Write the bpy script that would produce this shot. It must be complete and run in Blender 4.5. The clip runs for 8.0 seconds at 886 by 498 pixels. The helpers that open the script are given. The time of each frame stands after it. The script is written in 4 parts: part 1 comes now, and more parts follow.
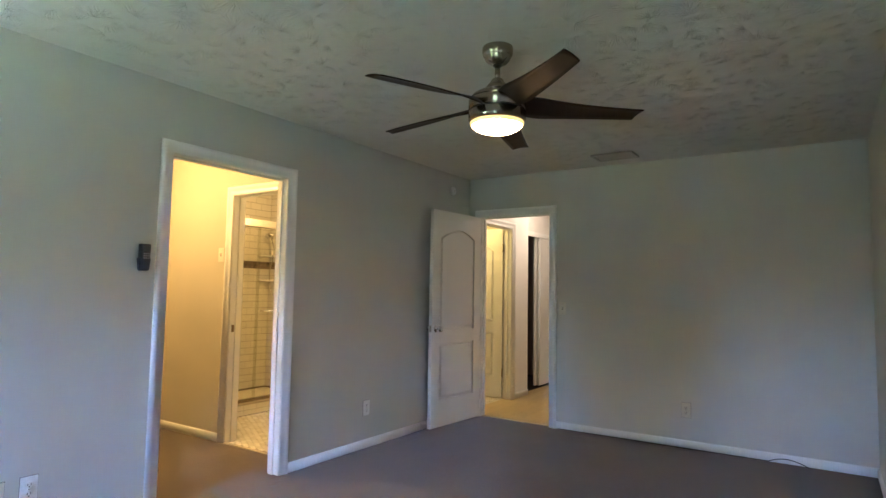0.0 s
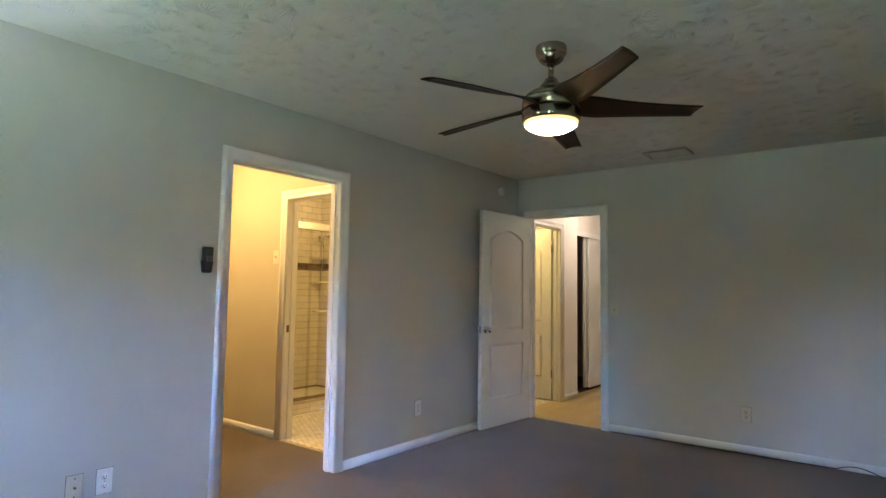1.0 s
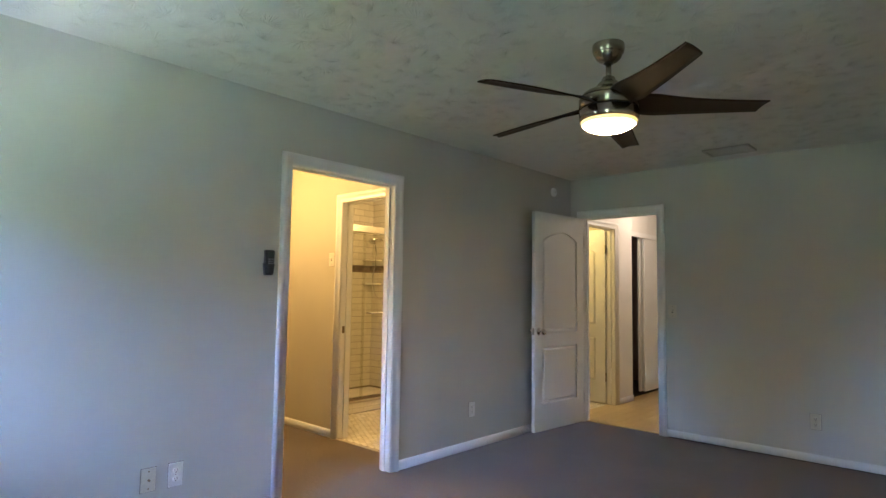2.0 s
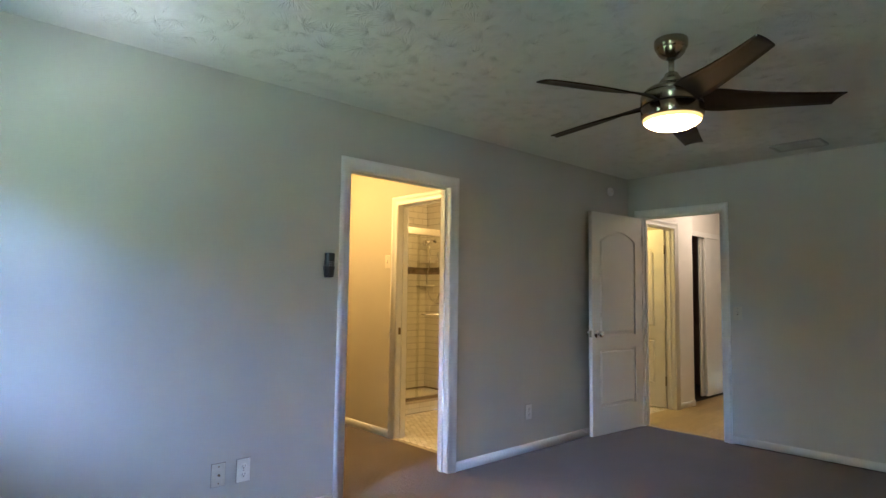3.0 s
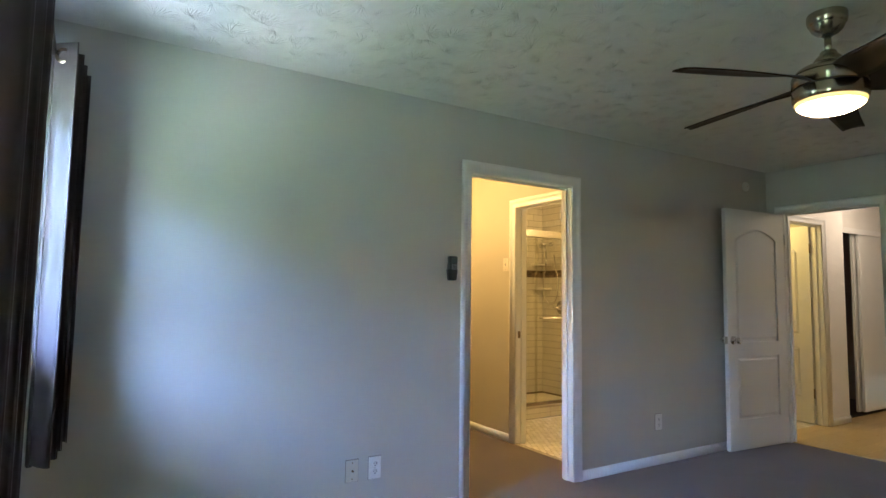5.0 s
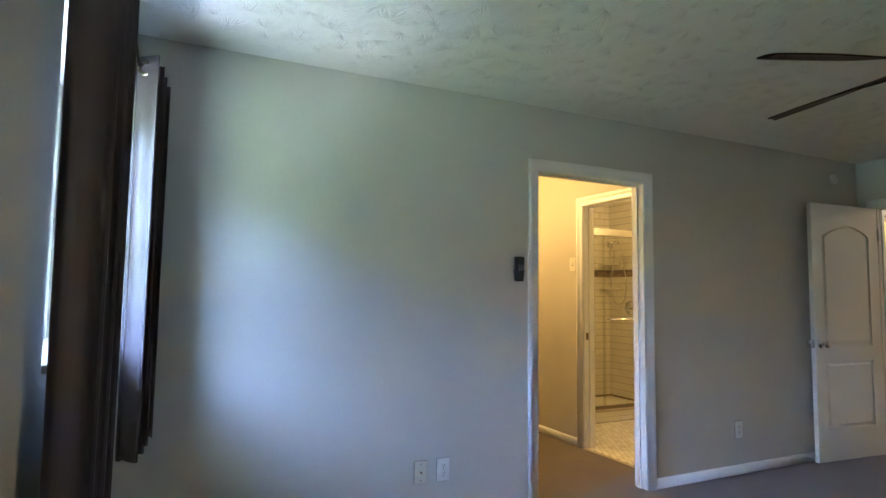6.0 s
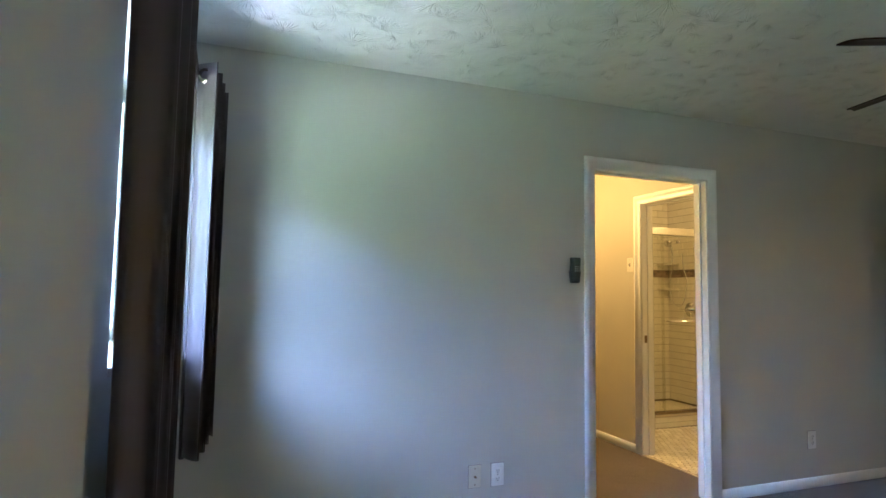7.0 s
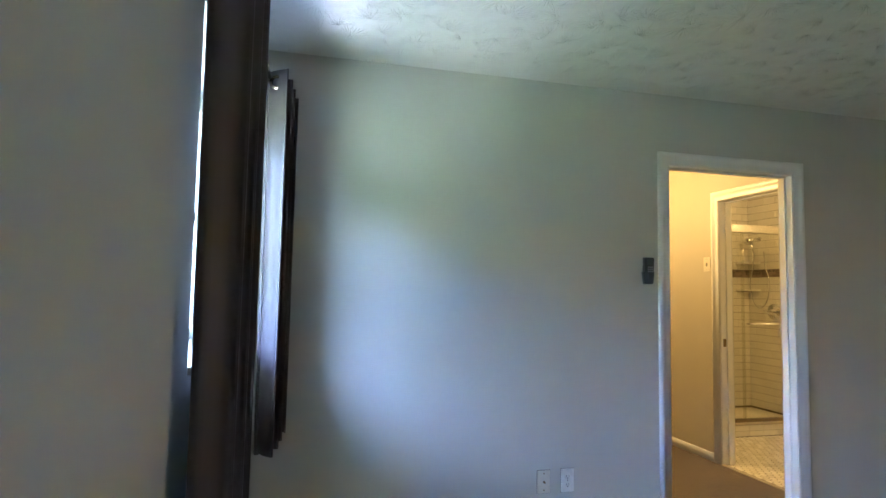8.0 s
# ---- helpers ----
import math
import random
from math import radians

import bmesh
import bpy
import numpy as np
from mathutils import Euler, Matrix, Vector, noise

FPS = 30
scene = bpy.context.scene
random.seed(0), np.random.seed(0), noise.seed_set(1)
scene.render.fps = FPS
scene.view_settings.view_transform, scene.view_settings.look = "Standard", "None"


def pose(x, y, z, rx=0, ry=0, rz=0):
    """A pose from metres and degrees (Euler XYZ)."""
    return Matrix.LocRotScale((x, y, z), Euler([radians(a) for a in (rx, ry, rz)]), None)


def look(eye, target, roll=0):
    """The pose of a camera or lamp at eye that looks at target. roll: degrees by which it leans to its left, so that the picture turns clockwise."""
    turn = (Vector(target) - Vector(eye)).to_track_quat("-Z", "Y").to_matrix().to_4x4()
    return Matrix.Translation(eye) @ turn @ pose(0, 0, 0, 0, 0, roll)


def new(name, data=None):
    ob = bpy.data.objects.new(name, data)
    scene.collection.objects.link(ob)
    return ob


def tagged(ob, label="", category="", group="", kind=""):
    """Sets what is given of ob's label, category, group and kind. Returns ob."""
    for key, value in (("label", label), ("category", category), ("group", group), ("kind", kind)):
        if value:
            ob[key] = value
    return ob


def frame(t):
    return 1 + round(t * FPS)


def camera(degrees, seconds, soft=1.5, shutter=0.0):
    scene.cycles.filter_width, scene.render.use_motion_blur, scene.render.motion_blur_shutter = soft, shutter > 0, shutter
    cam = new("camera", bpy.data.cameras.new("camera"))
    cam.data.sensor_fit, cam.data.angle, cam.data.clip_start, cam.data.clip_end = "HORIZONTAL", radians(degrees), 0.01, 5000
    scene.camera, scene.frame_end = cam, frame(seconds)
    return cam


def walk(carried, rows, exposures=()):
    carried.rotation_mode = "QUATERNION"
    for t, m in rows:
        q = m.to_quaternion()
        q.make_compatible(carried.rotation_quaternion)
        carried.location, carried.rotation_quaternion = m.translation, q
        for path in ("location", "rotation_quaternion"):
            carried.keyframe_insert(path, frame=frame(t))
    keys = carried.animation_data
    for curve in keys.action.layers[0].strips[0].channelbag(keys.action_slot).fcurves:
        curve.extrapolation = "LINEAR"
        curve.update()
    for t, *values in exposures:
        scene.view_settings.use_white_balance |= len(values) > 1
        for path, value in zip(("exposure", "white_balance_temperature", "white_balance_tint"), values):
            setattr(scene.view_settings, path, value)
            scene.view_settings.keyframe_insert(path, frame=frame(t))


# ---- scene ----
# Bedroom: x runs along the wall with the bathroom passage, towards the wall with the hall door (x = 0);
# y = 0 is the passage wall, the room lies at y < 0.
cam = camera(74.6, 8.0)
PATH = [
    (0.0, -5.228, -3.140, 1.266, 94.11, -0.98, -56.51),
    (0.5, -5.243, -3.119, 1.267, 94.13, -0.92, -54.38),
    (1.0, -5.269, -3.104, 1.265, 94.13, -0.86, -52.22),
    (1.5, -5.288, -3.091, 1.264, 94.19, -0.85, -49.86),
    (3.0, -5.337, -3.053, 1.266, 94.29, -0.79, -42.56),
    (3.5, -5.354, -3.040, 1.267, 94.38, -0.74, -39.84),
    (4.0, -5.369, -3.026, 1.262, 94.44, -0.73, -37.40),
    (4.5, -5.376, -3.007, 1.258, 94.52, -0.76, -34.69),
    (6.0, -5.394, -2.943, 1.268, 94.41, -0.70, -25.77),
    (6.5, -5.393, -2.921, 1.274, 94.37, -0.71, -22.97),
    (7.0, -5.391, -2.899, 1.283, 94.25, -0.85, -20.79),
    (7.5, -5.389, -2.883, 1.290, 94.14, -0.97, -17.64),
    (8.0, -5.390, -2.873, 1.293, 94.06, -1.01, -14.38),
]
EXPOSURE = 7.35
walk(cam, [(t, pose(*row)) for t, *row in PATH], [(0.0, EXPOSURE + 0.36, 5600, 26), (1.5, EXPOSURE + 0.24, 5580, 26), (4.0, EXPOSURE, 5560, 24), (8.0, EXPOSURE, 5520, 22)])

# ---------------------------------------------------------------- world and light
SKY = 0.15          # strength of the sky
SUN = 2.6           # strength of the sun
FAN_LAMP = 0.50      # glow of the fan's glass bowl
WARM = (1.0, 0.61, 0.15)

world = bpy.data.worlds.new("sky")
world.use_nodes = True
scene.world = world
wn = world.node_tree
sky = wn.nodes.new("ShaderNodeTexSky")
sky.sky_type = "NISHITA"
sky.sun_disc = False
sky.sun_elevation = radians(66)
sky.sun_rotation = radians(166)
wn.nodes["Background"].inputs["Strength"].default_value = SKY
wn.links.new(sky.outputs["Color"], wn.nodes["Background"].inputs["Color"])

sun_data = bpy.data.lights.new("sun", "SUN")
sun_data.energy, sun_data.angle, sun_data.color = SUN, radians(0.5), (1.0, 0.95, 0.86)
sun = new("sun", sun_data)
sun.matrix_world = look((4.9, -19.7, 45.6), (0, 0, 0))


def ceiling_glow(name, place, watts, size, colour):
    """The light of a ceiling fixture, just under its glass."""
    data = bpy.data.lights.new(name, "POINT")
    data.shadow_soft_size, data.energy, data.color = size / 2, watts * 2.4, colour
    lamp = new(name, data)
    lamp.matrix_world = pose(place[0], place[1], place[2] - 0.13)
    return lamp


ceiling_glow("passage_lamp_light", (-3.05, 1.45, 2.33), 0.20, 0.24, WARM)
ceiling_glow("bathroom_lamp_light", (-1.25, 1.05, 2.33), 0.105, 0.24, WARM)
ceiling_glow("small_bathroom_lamp_light", (0.55, 0.75, 2.33), 0.065, 0.24, (1.0, 0.70, 0.16))
ceiling_glow("hall_lamp_light", (1.5, -0.55, 2.33), 0.040, 0.24, (1.0, 0.78, 0.46))


# ---------------------------------------------------------------- materials
def nodes_of(name):
    m = bpy.data.materials.new(name)
    m.use_nodes = True
    t = m.node_tree
    return m, t, t.nodes["Principled BSDF"]


def mapped(t, kind, scale, stretch=(1, 1, 1), detail=4.0):
    """A texture node in object space, scaled in repeats a metre."""
    co = t.nodes.new("ShaderNodeTexCoord")
    mp = t.nodes.new("ShaderNodeMapping")
    mp.inputs["Scale"].default_value = stretch
    n = t.nodes.new(kind)
    n.inputs["Scale"].default_value = scale
    if kind == "ShaderNodeTexNoise":
        n.inputs["Detail"].default_value = detail
    t.links.new(co.outputs["Object"], mp.inputs["Vector"])
    t.links.new(mp.outputs["Vector"], n.inputs["Vector"])
    return n


def ramp(t, source, lo, hi, a=0.3, b=0.7):
    r = t.nodes.new("ShaderNodeValToRGB")
    r.color_ramp.elements[0].position, r.color_ramp.elements[1].position = a, b
    r.color_ramp.elements[0].color, r.color_ramp.elements[1].color = (*lo, 1), (*hi, 1)
    t.links.new(source, r.inputs["Fac"])
    return r.outputs["Color"]


def bump(t, p, source, strength, distance, before=None):
    b = t.nodes.new("ShaderNodeBump")
    b.inputs["Strength"].default_value, b.inputs["Distance"].default_value = strength, distance
    t.links.new(source, b.inputs["Height"])
    if before is not None:
        t.links.new(before, b.inputs["Normal"])
    t.links.new(b.outputs["Normal"], p.inputs["Normal"])
    return b.outputs["Normal"]


def painted(name, colour, rough=0.55, spread=0.04, grain=220.0, relief=0.0006, strength=0.25):
    """Rolled wall or trim paint: fine roller stipple and faint broad unevenness."""
    m, t, p = nodes_of(name)
    broad = mapped(t, "ShaderNodeTexNoise", 1.7)
    lo = tuple(c * (1 - spread) for c in colour)
    hi = tuple(min(1.0, c * (1 + spread)) for c in colour)
    t.links.new(ramp(t, broad.outputs["Fac"], lo, hi), p.inputs["Base Color"])
    p.inputs["Roughness"].default_value = rough
    fine = mapped(t, "ShaderNodeTexNoise", grain, detail=2.0)
    bump(t, p, fine.outputs["Fac"], strength, relief)
    return m


def metal(name, colour, rough, stretch=(1, 1, 1), brushed=False):
    m, t, p = nodes_of(name)
    n = mapped(t, "ShaderNodeTexNoise", 60.0, stretch)
    t.links.new(ramp(t, n.outputs["Fac"], tuple(c * 0.85 for c in colour), colour), p.inputs["Base Color"])
    p.inputs["Metallic"].default_value = 1.0
    p.inputs["Roughness"].default_value = rough
    if brushed:
        tangent = t.nodes.new("ShaderNodeTangent")
        tangent.direction_type, tangent.axis = "RADIAL", "Z"
        t.links.new(tangent.outputs["Tangent"], p.inputs["Tangent"])
        p.inputs["Anisotropic"].default_value = 0.8
        p.inputs["Anisotropic Rotation"].default_value = 0.25
    return m


def plain(name, colour, rough=0.4, grain=90.0):
    m, t, p = nodes_of(name)
    n = mapped(t, "ShaderNodeTexNoise", grain)
    t.links.new(ramp(t, n.outputs["Fac"], tuple(c * 0.9 for c in colour), colour), p.inputs["Base Color"])
    p.inputs["Roughness"].default_value = rough
    return m


def ceiling_paint():
    """White ceiling with a stomped, crow's-foot plaster texture: brush strokes that fan out from each dab."""
    m, t, p = nodes_of("stomped_ceiling")
    N, L = t.nodes.new, t.links.new
    p.inputs["Base Color"].default_value = (0.66, 0.645, 0.61, 1)
    p.inputs["Roughness"].default_value = 0.45
    co = N("ShaderNodeTexCoord")
    warp = N("ShaderNodeTexNoise")
    warp.inputs["Scale"].default_value = 5.0
    L(co.outputs["Object"], warp.inputs["Vector"])
    last = None
    for scale, shift in ((5.0, 0.0), (7.0, 3.7)):
        mp = N("ShaderNodeMapping")
        mp.inputs["Location"].default_value = (shift, shift * 0.6, 0)
        mp.inputs["Scale"].default_value = (scale, scale, 0.0)
        L(co.outputs["Object"], mp.inputs["Vector"])
        v = N("ShaderNodeTexVoronoi")
        v.inputs["Scale"].default_value = 1.0
        v.inputs["Randomness"].default_value = 0.9
        L(mp.outputs["Vector"], v.inputs["Vector"])
        d = N("ShaderNodeVectorMath")
        d.operation = "SUBTRACT"
        L(mp.outputs["Vector"], d.inputs[0])
        L(v.outputs["Position"], d.inputs[1])
        xyz = N("ShaderNodeSeparateXYZ")
        L(d.outputs["Vector"], xyz.inputs["Vector"])
        turn = N("ShaderNodeMath")
        turn.operation = "ARCTAN2"
        L(xyz.outputs["Y"], turn.inputs[0])
        L(xyz.outputs["X"], turn.inputs[1])
        cell = N("ShaderNodeSeparateXYZ")
        L(v.outputs["Color"], cell.inputs["Vector"])
        many = N("ShaderNodeMath")
        many.operation = "MULTIPLY"
        many.inputs[1].default_value = 12.0
        L(turn.outputs[0], many.inputs[0])
        way = N("ShaderNodeCombineXYZ")
        L(many.outputs[0], way.inputs["X"])
        off = N("ShaderNodeMath")
        off.operation = "MULTIPLY"
        off.inputs[1].default_value = 37.0
        L(cell.outputs["X"], off.inputs[0])
        L(off.outputs[0], way.inputs["Y"])
        reach = N("ShaderNodeMath")
        reach.operation = "MULTIPLY"
        reach.inputs[1].default_value = 3.2
        L(v.outputs["Distance"], reach.inputs[0])
        L(reach.outputs[0], way.inputs["Z"])
        streak = N("ShaderNodeTexNoise")
        streak.inputs["Scale"].default_value = 1.0
        streak.inputs["Detail"].default_value = 1.5
        L(way.outputs["Vector"], streak.inputs["Vector"])
        crisp = N("ShaderNodeMapRange")
        crisp.inputs["From Min"].default_value, crisp.inputs["From Max"].default_value = 0.47, 0.60
        L(streak.outputs["Fac"], crisp.inputs["Value"])
        fade = N("ShaderNodeMapRange")
        fade.inputs["From Min"].default_value, fade.inputs["From Max"].default_value = 0.75, 0.30
        L(v.outputs["Distance"], fade.inputs["Value"])
        spin = N("ShaderNodeMath")
        spin.operation = "MULTIPLY_ADD"
        spin.inputs[1].default_value = -6.2832
        L(cell.outputs["Y"], spin.inputs[0])
        L(turn.outputs[0], spin.inputs[2])
        fan_side = N("ShaderNodeMath")
        fan_side.operation = "COSINE"
        L(spin.outputs[0], fan_side.inputs[0])
        open_side = N("ShaderNodeMapRange")
        open_side.inputs["From Min"].default_value, open_side.inputs["From Max"].default_value = -0.35, 0.35
        L(fan_side.outputs[0], open_side.inputs["Value"])
        core = N("ShaderNodeMapRange")
        core.inputs["From Min"].default_value, core.inputs["From Max"].default_value = 0.06, 0.22
        L(v.outputs["Distance"], core.inputs["Value"])
        ring = N("ShaderNodeMath")
        ring.operation = "MULTIPLY"
        L(open_side.outputs["Result"], ring.inputs[0])
        L(core.outputs["Result"], ring.inputs[1])
        shaped = N("ShaderNodeMath")
        shaped.operation = "MULTIPLY"
        L(crisp.outputs["Result"], shaped.inputs[0])
        L(ring.outputs[0], shaped.inputs[1])
        high = N("ShaderNodeMath")
        high.operation = "MULTIPLY"
        L(shaped.outputs[0], high.inputs[0])
        L(fade.outputs["Result"], high.inputs[1])
        if last is None:
            last = high.outputs[0]
        else:
            both = N("ShaderNodeMath")
            both.operation = "MAXIMUM"
            L(last, both.inputs[0])
            L(high.outputs[0], both.inputs[1])
            last = both.outputs[0]
    first = bump(t, p, last, 0.8, 0.0038)
    bump(t, p, warp.outputs["Fac"], 0.45, 0.03, first)
    return m


def carpet_pile(name, lo, hi):
    m, t, p = nodes_of(name)
    n = mapped(t, "ShaderNodeTexNoise", 2.2)
    tuft = mapped(t, "ShaderNodeTexNoise", 190.0, detail=3.0)
    mix = t.nodes.new("ShaderNodeMixRGB")
    mix.blend_type = "MULTIPLY"
    mix.inputs["Fac"].default_value = 0.7
    t.links.new(ramp(t, n.outputs["Fac"], lo, hi), mix.inputs["Color1"])
    t.links.new(ramp(t, tuft.outputs["Fac"], (0.55, 0.55, 0.55), (1, 1, 1), 0.35, 0.6), mix.inputs["Color2"])
    t.links.new(mix.outputs["Color"], p.inputs["Base Color"])
    p.inputs["Roughness"].default_value = 0.95
    p.inputs["Specular IOR Level"].default_value = 0.1
    p.inputs["Sheen Weight"].default_value = 0.25
    first = bump(t, p, tuft.outputs["Fac"], 0.9, 0.008)
    tread = mapped(t, "ShaderNodeTexNoise", 28.0, detail=5.0)
    bump(t, p, tread.outputs["Fac"], 0.6, 0.012, first)
    return m


def plank_wood(name, lo, hi):
    m, t, p = nodes_of(name)
    n = mapped(t, "ShaderNodeTexNoise", 9.0, (1.0, 14.0, 1.0), 6.0)
    info = t.nodes.new("ShaderNodeObjectInfo")
    shade = ramp(t, info.outputs["Random"], (0.82, 0.80, 0.78), (1.0, 1.0, 1.0), 0.0, 1.0)
    mix = t.nodes.new("ShaderNodeMixRGB")
    mix.blend_type = "MULTIPLY"
    mix.inputs["Fac"].default_value = 1.0
    t.links.new(ramp(t, n.outputs["Fac"], lo, hi), mix.inputs["Color1"])
    t.links.new(shade, mix.inputs["Color2"])
    t.links.new(mix.outputs["Color"], p.inputs["Base Color"])
    p.inputs["Roughness"].default_value = 0.28
    bump(t, p, n.outputs["Fac"], 0.1, 0.001)
    return m


def glazed(name, colour, rough=0.12, spread=0.08):
    """Glazed tile, each piece a little different."""
    m, t, p = nodes_of(name)
    info = t.nodes.new("ShaderNodeObjectInfo")
    t.links.new(ramp(t, info.outputs["Random"], tuple(c * (1 - spread) for c in colour), colour, 0, 1), p.inputs["Base Color"])
    p.inputs["Roughness"].default_value = rough
    n = mapped(t, "ShaderNodeTexNoise", 25.0)
    bump(t, p, n.outputs["Fac"], 0.08, 0.002)
    return m


def islands(name, lo, hi, rough):
    """Many small pieces joined in one mesh, told apart by Random Per Island."""
    m, t, p = nodes_of(name)
    geo = t.nodes.new("ShaderNodeNewGeometry")
    t.links.new(ramp(t, geo.outputs["Random Per Island"], lo, hi, 0, 1), p.inputs["Base Color"])
    p.inputs["Roughness"].default_value = rough
    return m


def clear_glass(name, tint=(1, 1, 1), gloss=0.08):
    m = bpy.data.materials.new(name)
    m.use_nodes = True
    t = m.node_tree
    t.nodes.remove(t.nodes["Principled BSDF"])
    see = t.nodes.new("ShaderNodeBsdfTransparent")
    see.inputs["Color"].default_value = (*tint, 1)
    shine = t.nodes.new("ShaderNodeBsdfGlossy")
    shine.inputs["Roughness"].default_value = 0.02
    mix = t.nodes.new("ShaderNodeMixShader")
    mix.inputs["Fac"].default_value = gloss
    t.links.new(see.outputs[0], mix.inputs[1])
    t.links.new(shine.outputs[0], mix.inputs[2])
    t.links.new(mix.outputs[0], t.nodes["Material Output"].inputs["Surface"])
    return m


def glowing(name, colour, strength):
    m, t, p = nodes_of(name)
    p.inputs["Base Color"].default_value = (0.85, 0.83, 0.78, 1)
    p.inputs["Emission Color"].default_value = (*colour, 1)
    p.inputs["Emission Strength"].default_value = strength
    p.inputs["Roughness"].default_value = 0.3
    return m


def cloth(name, colour):
    m, t, p = nodes_of(name)
    weave = mapped(t, "ShaderNodeTexNoise", 500.0, (1, 1, 0.25), 2.0)
    broad = mapped(t, "ShaderNodeTexNoise", 3.0)
    t.links.new(ramp(t, broad.outputs["Fac"], tuple(c * 0.85 for c in colour), colour), p.inputs["Base Color"])
    p.inputs["Roughness"].default_value = 0.5
    p.inputs["Sheen Weight"].default_value = 0.2
    bump(t, p, weave.outputs["Fac"], 0.25, 0.0008)
    return m


def leafage(name, lo, hi, scale):
    m, t, p = nodes_of(name)
    n = mapped(t, "ShaderNodeTexNoise", scale, detail=8.0)
    t.links.new(ramp(t, n.outputs["Fac"], lo, hi), p.inputs["Base Color"])
    p.inputs["Roughness"].default_value = 0.8
    bump(t, p, n.outputs["Fac"], 0.6, 0.2)
    return m


WALL = painted("grey_wall_paint", (0.50, 0.495, 0.46), 0.5)
CREAM = painted("cream_wall_paint", (0.40, 0.365, 0.285), 0.5)
HALL_WHITE = painted("white_hall_paint", (0.72, 0.70, 0.67), 0.5)
CEILING = ceiling_paint()
TRIM = painted("white_trim_paint", (0.78, 0.78, 0.77), 0.3, 0.02, 60.0, 0.0008, 0.12)
DOOR_WHITE = painted("white_door_paint", (0.74, 0.74, 0.73), 0.28, 0.02, 90.0, 0.0006, 0.15)
CARPET = carpet_pile("brown_grey_carpet", (0.115, 0.088, 0.067), (0.15, 0.116, 0.090))
OAK = plank_wood("light_laminate", (0.44, 0.32, 0.12), (0.58, 0.44, 0.19))
TILE = glazed("white_subway_tile", (0.80, 0.78, 0.72))
GROUT = plain("tan_grout", (0.20, 0.165, 0.12), 0.9)
BAND = islands("mosaic_band_glass", (0.05, 0.03, 0.025), (0.25, 0.18, 0.13), 0.15)
HEX = islands("hex_mosaic_tile", (0.62, 0.58, 0.48), (0.80, 0.77, 0.70), 0.3)
STONE_CAP = plain("marble_cap", (0.55, 0.50, 0.42), 0.25, 6.0)
NICKEL = metal("brushed_nickel", (0.38, 0.325, 0.255), 0.24, (1, 1, 40), True)
SATIN = metal("satin_aluminium", (0.85, 0.84, 0.82), 0.38)
CHROME = metal("polished_chrome", (0.80, 0.80, 0.80), 0.08)
BRONZE = metal("dark_bronze", (0.22, 0.16, 0.10), 0.4)
BLADE = plain("espresso_fan_blade", (0.028, 0.016, 0.009), 0.55, 40.0)
BLADE.node_tree.nodes["Principled BSDF"].inputs["Specular IOR Level"].default_value = 0.25
DARK = plain("shadow_gap_black", (0.02, 0.018, 0.016), 0.6)
BOWL = glowing("lit_opal_glass", (1.0, 0.60, 0.22), FAN_LAMP)
RIM = glowing("amber_glow_edge", (1.0, 0.66, 0.14), 0.0085)
FIXTURE = glowing("lit_ceiling_glass", (1.0, 0.74, 0.40), 0.04)
PLASTIC = plain("white_plastic", (0.78, 0.78, 0.76), 0.35)
ALMOND = plain("almond_plastic", (0.60, 0.57, 0.48), 0.35)
SLOT = plain("dark_slot", (0.03, 0.03, 0.03), 0.6)
BLACK = plain("black_plastic", (0.012, 0.012, 0.014), 0.32)
LCD = plain("grey_display", (0.07, 0.085, 0.08), 0.15)
KEY = plain("grey_key", (0.22, 0.23, 0.23), 0.4)
CABLE = plain("black_cable_rubber", (0.01, 0.01, 0.01), 0.45)
CURTAIN = cloth("charcoal_curtain_cloth", (0.046, 0.032, 0.036))
REGISTER = plain("ivory_register_enamel", (0.47, 0.455, 0.415), 0.4)
VINYL = plain("white_vinyl", (0.75, 0.75, 0.74), 0.35)
GLASS = clear_glass("window_glass", (0.95, 0.97, 0.96), 0.06)
SHOWER_GLASS = clear_glass("shower_glass", (0.95, 0.95, 0.91), 0.07)
CONCRETE = plain("pale_concrete", (0.42, 0.41, 0.38), 0.85, 3.0)
LAWN = leafage("lawn", (0.05, 0.085, 0.03), (0.09, 0.13, 0.055), 1.5)
TREES = leafage("tree_belt", (0.025, 0.04, 0.016), (0.05, 0.07, 0.03), 0.8)


# ---------------------------------------------------------------- building helpers
def mesh_of(name, bm, material):
    me = bpy.data.meshes.new(name)
    bmesh.ops.recalc_face_normals(bm, faces=bm.faces)
    bm.to_mesh(me)
    bm.free()
    for m in (material if isinstance(material, (list, tuple)) else (material,)):
        me.materials.append(m)
    return me


def part(name, bm, material, parent=None, label=""):
    """Links a bmesh as one mesh object, under a thing or a part."""
    ob = new(name, mesh_of(name, bm, material))
    if parent is not None:
        ob.parent = parent
    return tagged(ob, label=label)


def thing(name, m, label, category, group="", kind=""):
    """An empty at the base of a thing, which parents its parts."""
    ob = new(name)
    ob.empty_display_size = 0.05
    ob.matrix_world = m
    return tagged(ob, label, category, group, kind)


def structure(name, bm, material, label, category):
    return tagged(part(name, bm, material), label, category, "", "structure")


